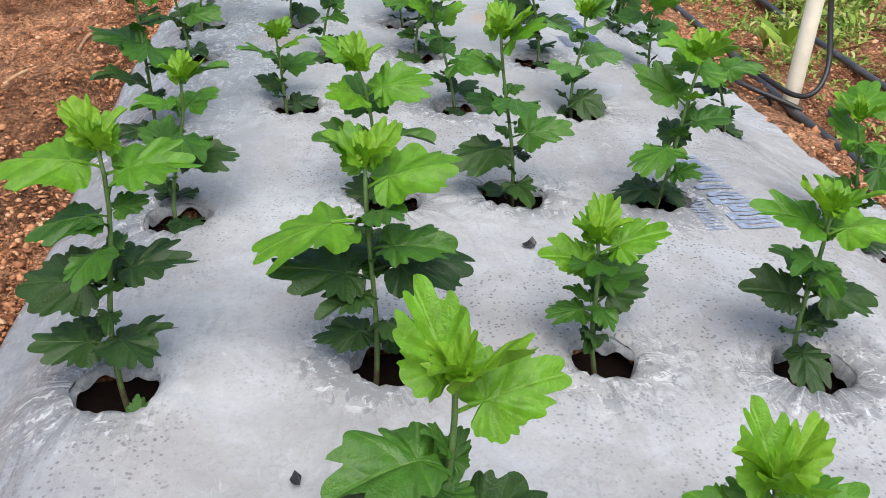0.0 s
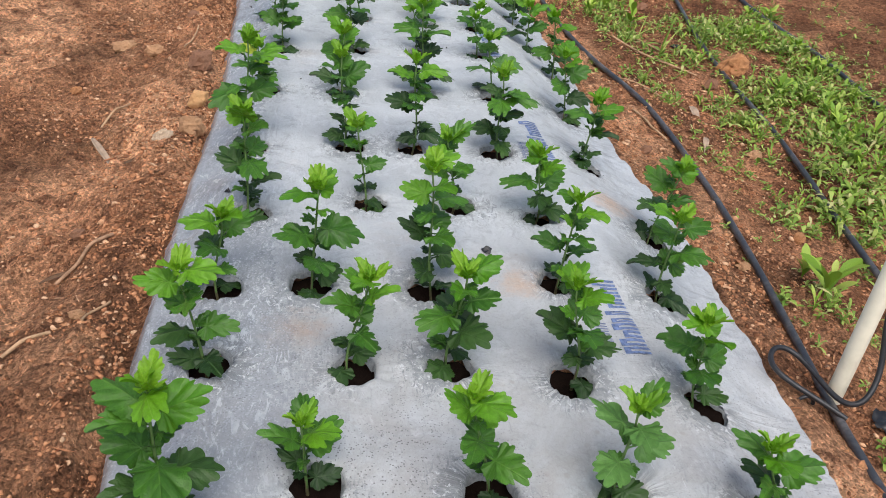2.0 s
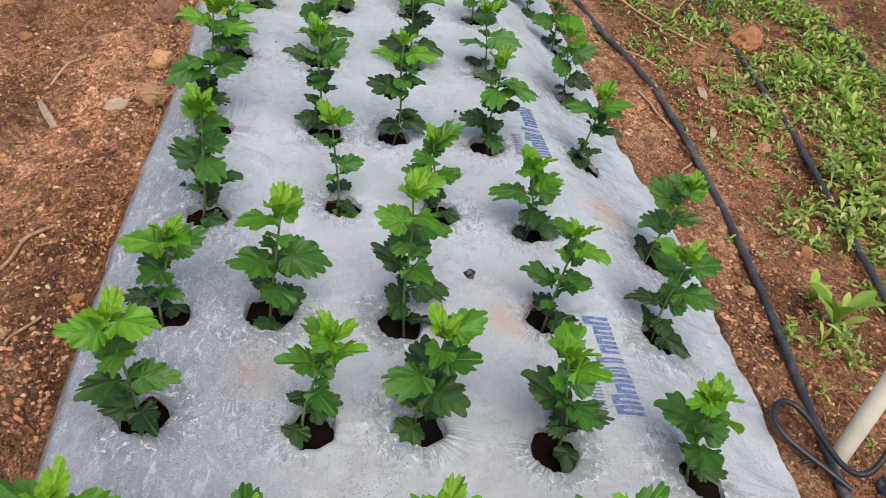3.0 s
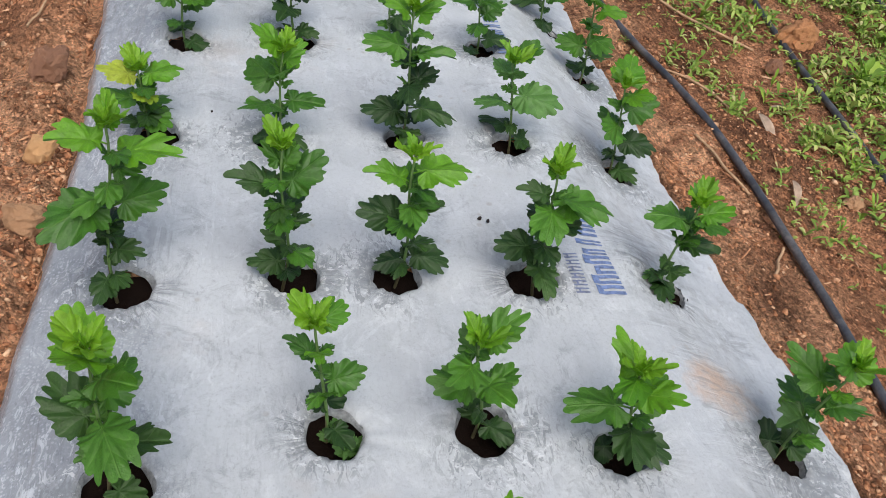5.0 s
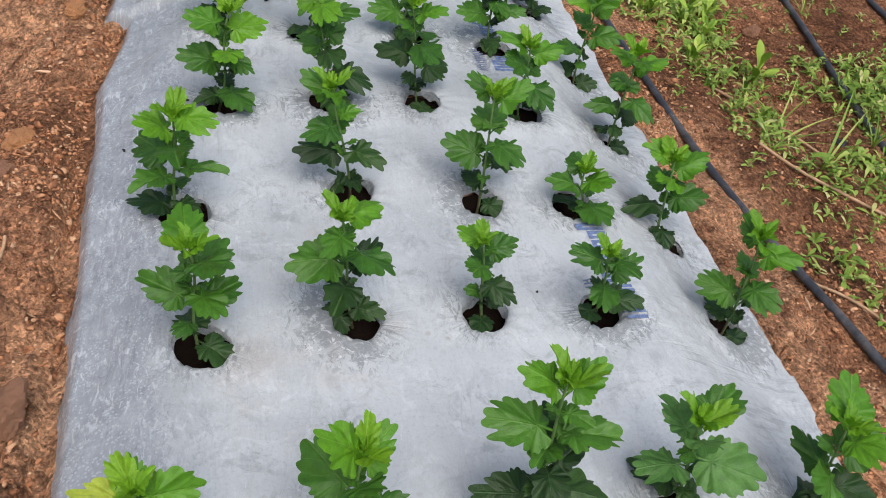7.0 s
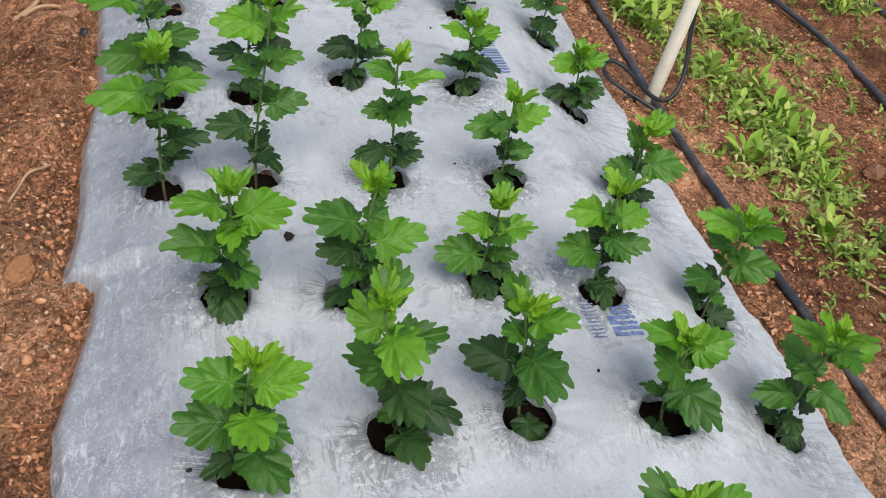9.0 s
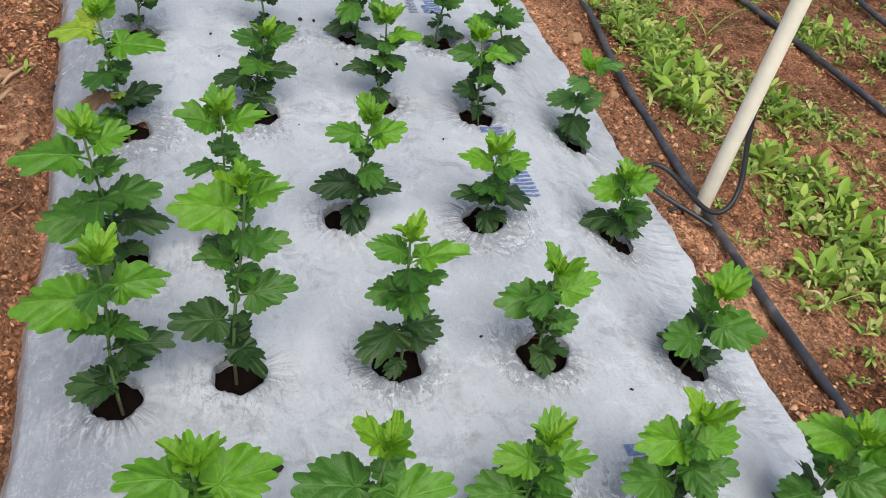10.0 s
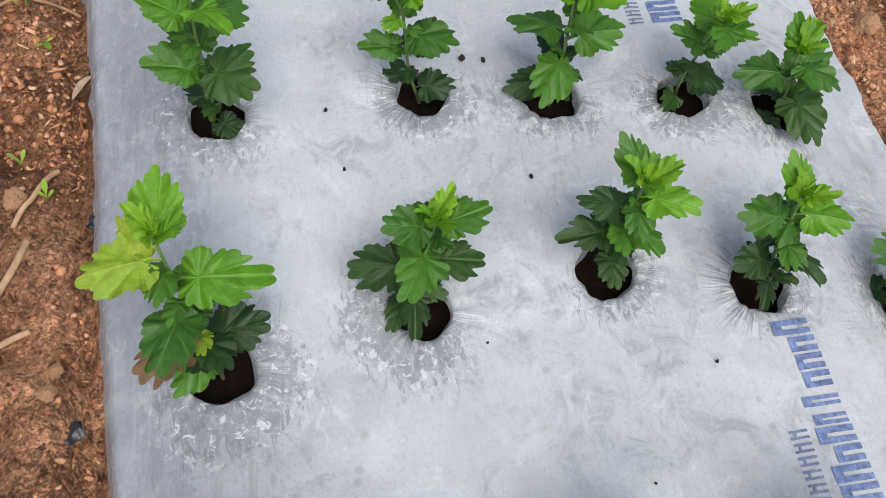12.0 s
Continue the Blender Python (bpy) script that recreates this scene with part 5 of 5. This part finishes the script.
def stake(x, y, height, lean):
    """A pipe pushed into the soil, with a thin feed tube looped round the hose and tied up its side."""
    z = ground_z(x, y)
    root = empty("pvc_stake", pose(x, y, z - 0.02))
    tagged(root, "off-white pvc pipe standing upright with a black feed tube", "stake", "stakes by the hose")
    bm = bmesh.new()
    k, r, t = 24, 0.0138, 0.0020
    rings = [(r, -0.06), (r, height), (r - t, height), (r - t, height - 0.06)]
    loops = [[bm.verts.new((rr * math.cos(2 * math.pi * j / k) + lean * h, rr * math.sin(2 * math.pi * j / k), h)) for j in range(k)] for rr, h in rings]
    for a, b in zip(loops, loops[1:]):
        for j in range(k):
            bm.faces.new((a[j], a[(j + 1) % k], b[(j + 1) % k], b[j]))
    me = bpy.data.meshes.new("pipe")
    bm.to_mesh(me)
    bm.free()
    me.materials.append(PVC)
    me.polygons.foreach_set("use_smooth", [True] * len(me.polygons))
    part("pipe", me, root)
    side, low = 0.030, 0.045
    tube = [(-0.010, -0.060, low - 0.012), (-0.045, -0.030, low), (-0.095, 0.005, low + 0.012), (-0.108, 0.045, low + 0.022), (-0.080, 0.075, low + 0.030), (-0.045, 0.060, low + 0.020),
            (-0.030, 0.010, low + 0.010), (-0.018, -0.045, low + 0.004), (0.012, -0.058, low + 0.012), (0.040, -0.030, low + 0.055), (0.036, -0.006, low + 0.11),
            (0.027, 0.004, low + 0.18), (0.024, 0.004, low + 0.28), (0.023, 0.0, low + 0.42), (0.021 + lean * height, 0.0, height - 0.02)]
    part("feed_tube", tube_mesh("feed_tube", tube, 0.0046, TUBE, 10), root, None, "thin black feed tube")
    ring = [(-0.060 + 0.015 * math.cos(a), -0.020 + 0.006 * math.sin(a) * 0, 0.030 + 0.015 * math.sin(a)) for a in np.linspace(0, 2 * math.pi, 9)]
    part("grommet", tube_mesh("grommet", ring, 0.0030, TUBE, 8), root, None, "black take-off grommet on the hose")
    return root


stake(0.985, 2.215, 1.0, 0.02)
stake(0.912, 4.775, 1.0, 0.06)


# ---- weeds ----
CLUMPS_START = ((1.11, 2.50), (1.36, 2.69), (1.37, 2.86), (1.29, 2.94), (1.46, 2.90), (1.52, 3.01), (1.46, 3.13), (1.17, 3.16), (1.64, 3.25), (1.31, 3.25), (1.60, 3.38),
                (1.34, 3.41), (1.67, 3.44), (1.74, 3.50), (1.36, 3.48), (1.15, 3.53), (1.72, 3.60), (1.64, 3.60), (1.78, 3.72), (1.36, 3.64), (1.13, 3.66), (1.09, 3.70), (1.59, 3.73))
CLUMPS_MIDDLE = ((1.68, 3.72), (1.30, 3.88), (1.29, 3.99), (1.42, 4.02), (1.15, 4.08), (1.86, 4.00), (1.19, 4.17), (1.81, 4.21), (1.49, 4.22), (1.67, 4.30), (1.73, 4.36), (1.52, 4.34), (1.23, 4.34),
                 (1.11, 4.39), (1.23, 4.55), (1.06, 4.57), (1.19, 4.63), (1.29, 4.70), (1.20, 4.72), (1.15, 4.79), (1.24, 4.90), (1.13, 4.92), (1.27, 4.80), (1.47, 4.92), (1.90, 4.60))
CLUMPS_END = ((1.46, 5.07), (1.36, 5.16), (1.07, 5.20), (1.04, 5.12), (1.32, 5.24), (1.03, 5.27), (1.12, 5.30), (1.20, 5.32), (1.79, 5.39), (1.05, 5.40), (1.12, 5.42),
              (1.05, 5.48), (1.19, 5.48), (0.95, 5.46), (1.66, 5.51), (1.10, 5.62), (1.21, 5.70), (0.97, 5.74), (1.12, 5.77), (1.50, 5.90), (1.75, 5.80))
SPARSE = {(1.36, 2.69), (1.17, 3.16), (1.31, 3.25), (1.36, 3.48), (1.15, 3.53), (1.13, 3.66), (1.09, 3.70), (1.30, 3.88), (1.15, 4.08), (1.49, 4.22), (1.47, 4.92), (1.46, 5.07), (0.95, 5.46), (0.97, 5.74)}
PATCHES = [(px, py, 0.045 if (px, py) in SPARSE else 0.085 if px > 1.5 and py < 4.4 else 0.055, 0.4 if (px, py) in SPARSE else 1.3 if px > 1.5 else 0.8) for px, py in CLUMPS_START + CLUMPS_MIDDLE + CLUMPS_END]


def weed_density(x, y):
    d = sum(s * math.exp(-((x - px) ** 2 + (y - py) ** 2) / (2 * r * r)) for px, py, r, s in PATCHES)
    return d + 0.10


def weed_leaf(verts, faces, base, az, lift, length, width, curl):
    """A narrow pointed leaf of eight faces, folded along its rib."""
    ca, sa = math.cos(az), math.sin(az)
    start = len(verts)
    for u, w in ((0.0, 0.12), (0.35, 0.7), (0.6, 1.0), (0.82, 0.72), (1.0, 0.06)):
        out = length * u * math.cos(lift) + 0.0
        up = length * (math.sin(lift) * u - curl * u * u)
        for s in (-1, 0, 1):
            off, z = s * w * width, up + (0.18 * width * abs(s) * w)
            verts.append((base[0] + ca * out - sa * off, base[1] + sa * out + ca * off, base[2] + z))
    for i in range(4):
        for j in range(2):
            a = start + i * 3 + j
            faces.append((a, a + 1, a + 4, a + 3))


def weeds():
    rng = random.Random(21)
    spots = []
    while len(spots) < 3400:
        x, y = rng.uniform(0.95, 2.45), rng.uniform(1.6, 6.5)
        hose_x = float(np.interp(y, (1.9, 2.75, 3.3, 3.95, 4.5, 5.0, 5.5, 6.5), (0.94, 1.04, 1.045, 0.935, 0.912, 0.912, 0.975, 0.92)))
        if x < hose_x - 0.03:
            continue
        far = step((x - hose_x + 0.02) / 0.10)
        if rng.random() < weed_density(x, y) * (0.25 + 0.75 * far):
            spots.append((x, y))
    zs = ground_height(np.array([s[0] for s in spots]), np.array([s[1] for s in spots]))
    verts, faces = [], []
    for (x, y), z in zip(spots, zs):
        big = min(1.0, weed_density(x, y))
        length = rng.uniform(0.014, 0.030) * (0.8 + 1.0 * big * rng.random())
        tall = rng.uniform(0.002, 0.012) + big * rng.uniform(0, 0.045)
        az = rng.uniform(0, 6.3)
        for i in range(rng.randint(4, 8)):
            az += 2.4 + rng.uniform(-0.4, 0.4)
            h = tall * (i / 6)
            weed_leaf(verts, faces, (x, y, z + h - 0.001), az, rng.uniform(0.30, 1.35), length * rng.uniform(0.7, 1.3), length * rng.uniform(0.11, 0.19), rng.uniform(0.2, 0.8))
    return tagged(new("weeds", mesh_from("weeds", verts, faces, WEED)), "low green weeds sprouting from the soil beside the hoses", "weeds", kind="stuff")


weeds()


def broad_weed(x, y, size, count=8, slim=1.0):
    """A taller weed with spoon-shaped leaves in a loose rosette."""
    rng = random.Random(int(x * 1000 + y * 313))
    root = empty("weed_plant", pose(x, y, ground_z(x, y) - 0.002))
    tagged(root, "taller bright green weed with spoon-shaped leaves in soil", "weed", "taller weeds")
    az = rng.uniform(0, 360)
    for i in range(count):
        az += 137.5
        length, lift, bow = size * rng.uniform(0.45, 1.0), rng.uniform(38, 84), rng.uniform(0.15, 0.50)
        verts, faces = [], []
        for u, w in ((0, 0.03), (0.25, 0.05), (0.45, 0.11), (0.65, 0.165), (0.82, 0.15), (0.94, 0.08), (1.0, 0.02)):
            for s in (-1, -0.5, 0, 0.5, 1):
                verts.append((u, s * w * slim, 0.05 * abs(s) * w * 4 - bow * u * u))
        for k in range(6):
            for j in range(4):
                faces.append((k * 5 + j, k * 5 + j + 1, k * 5 + j + 6, k * 5 + j + 5))
        m = pose(0, 0, 0.004 * i * size / 0.06, rng.uniform(-15, 15), -lift, az) @ Matrix.Diagonal((length, length, length, 1))
        part("leaf", mesh_from("weed_leaf", verts, faces, WEED_BROAD), root, m)


rng = random.Random(5)
for px, py, r, s in PATCHES:
    for k in range(int(4.2 * s)):
        bx, by = rng.gauss(px, r * 0.6), rng.gauss(py, r * 0.6)
        if bx > 0.985:
            lush = 4.35 < by < 5.6 and bx < 1.35 or bx > 1.58
            broad_weed(bx, by, rng.uniform(0.036, 0.072) if lush else rng.uniform(0.024, 0.045), rng.randint(5, 9), rng.uniform(0.75, 1.1) if lush else 0.60)
broad_weed(1.135, 2.53, 0.085, 9)
broad_weed(1.12, 2.60, 0.060, 7)
for wx, wy in ((-0.25, 5.43), (-0.23, 5.38), (-0.255, 5.22), (-0.22, 5.16), (-0.30, 4.62)):
    broad_weed(wx, wy, 0.024, 4)


def grass_tuft(x, y, size, count, on_film=False):
    """A few long arching blades from one point."""
    rng = random.Random(int(x * 1000 + y * 511))
    z = float(bed_top(np.array(x), np.array(y))) - 0.01 if on_film else ground_z(x, y) - 0.003
    root = empty("grass_tuft", pose(x, y, z))
    tagged(root, "tuft of long thin green grass blades in soil", "grass", "grass tufts")
    for i in range(count):
        az, lift, length = rng.uniform(0, 360), rng.uniform(40, 78), size * rng.uniform(0.6, 1.0)
        verts, faces = [], []
        for k in range(8):
            u = k / 7
            w = 0.016 * (1 - u ** 2) + 0.001
            for s in (-1, 0, 1):
                verts.append((u, s * w, -0.45 * u * u + 0.3 * w * abs(s)))
        for k in range(7):
            for j in range(2):
                faces.append((k * 3 + j, k * 3 + j + 1, k * 3 + j + 4, k * 3 + j + 3))
        part("blade", mesh_from("grass_blade", verts, faces, WEED), root, pose(0, 0, 0, 0, -lift, az) @ Matrix.Diagonal((length, length, length, 1)))


grass_tuft(1.16, 4.05, 0.16, 5)
grass_tuft(1.45, 4.10, 0.15, 9)
grass_tuft(1.28, 4.02, 0.22, 4)
grass_tuft(1.24, 4.16, 0.14, 6)
grass_tuft(1.62, 4.75, 0.14, 6)
grass_tuft(1.10, 5.62, 0.15, 6)
grass_tuft(1.33, 5.55, 0.14, 5)
grass_tuft(0.628, 5.50, 0.14, 4, True)
grass_tuft(-0.27, 5.44, 0.05, 5)
grass_tuft(1.05, 4.55, 0.09, 5)


def hole_seedling(x, y, size, count):
    """A small weed seedling that came up in a planting hole."""
    rng = random.Random(int(x * 700 + y * 900))
    root = empty("seedling", pose(x, y, float(bed_top(np.array(x), np.array(y))) - 0.034))
    tagged(root, "small pale green seedling in a planting hole", "weed", "seedlings in the holes")
    for i in range(count):
        s = size * rng.uniform(0.6, 1.0)
        m = pose(0, 0, 0.002 * i, rng.uniform(-15, 15), -rng.uniform(30, 70), i * 137.5 + 40) @ Matrix.Diagonal((s, s, s, 1))
        set_leaf(LEAVES[i % 8], root, m, LEAF_PALE)


for sx, sy, ss in ((0.262, 2.618, 0.030), (0.245, 2.640, 0.024), (0.708, 2.872, 0.036), (0.536, 2.628, 0.028), (0.07, 1.352, 0.030), (0.598, 3.672, 0.026)):
    hole_seedling(sx, sy, ss, 5)

# ---- clods and grit, last ----
def clods():
    rng = np.random.RandomState(4)
    shapes = []
    for k in range(6):
        me = rock_mesh("clod_shape", 80 + k, CLOD, 1.15, 1)
        co = np.array([v.co[:] for v in me.vertices])
        shapes.append((co, np.array([p.vertices[:] for p in me.polygons])))
        bpy.data.meshes.remove(me)
    n = 90000
    side = rng.rand(n) < 0.62
    y = rng.uniform(1.3, 6.3, n)
    a = rng.rand(n) ** 1.7
    x = np.where(side, bed_left(y) - 0.004 - a * 0.75, bed_right(y) + 0.006 + a * 0.8)
    clump = RELIEF.fbm(x + 40, y, 0.22, 3)
    ok = clump > rng.uniform(-0.55, 0.25, n)
    x, y = x[ok], y[ok]
    z = ground_height(x, y)
    size = 0.0014 + 0.0034 * rng.rand(len(x)) ** 2.2 + 0.006 * rng.rand(len(x)) ** 11
    verts, faces, base = [], [], 0
    for i in range(len(x)):
        co, fa = shapes[i % 6]
        t = rng.uniform(0, 6.28)
        c, s = math.cos(t), math.sin(t)
        p = co * (np.array([2.6, 0.34, 0.34]) if i % 9 == 0 else np.array([1, 0.8, 0.62])) * size[i]
        verts.append(np.stack([p[:, 0] * c - p[:, 1] * s + x[i], p[:, 0] * s + p[:, 1] * c + y[i], p[:, 2] + z[i] + size[i] * 0.25], 1))
        faces.append(fa + base)
        base += len(co)
    V, F = np.concatenate(verts), np.concatenate(faces)
    me = bpy.data.meshes.new("soil_clods")
    me.vertices.add(len(V))
    me.vertices.foreach_set("co", V.astype(np.float32).ravel())
    me.loops.add(F.size)
    me.loops.foreach_set("vertex_index", F.astype(np.int32).ravel())
    me.polygons.add(len(F))
    me.polygons.foreach_set("loop_start", np.arange(0, F.size, 3, dtype=np.int32))
    me.materials.append(CLOD)
    me.update(calc_edges=True)
    tagged(new("soil_clods", me), "loose crumbs and clods of red-brown soil", "soil clods", kind="stuff")


clods()
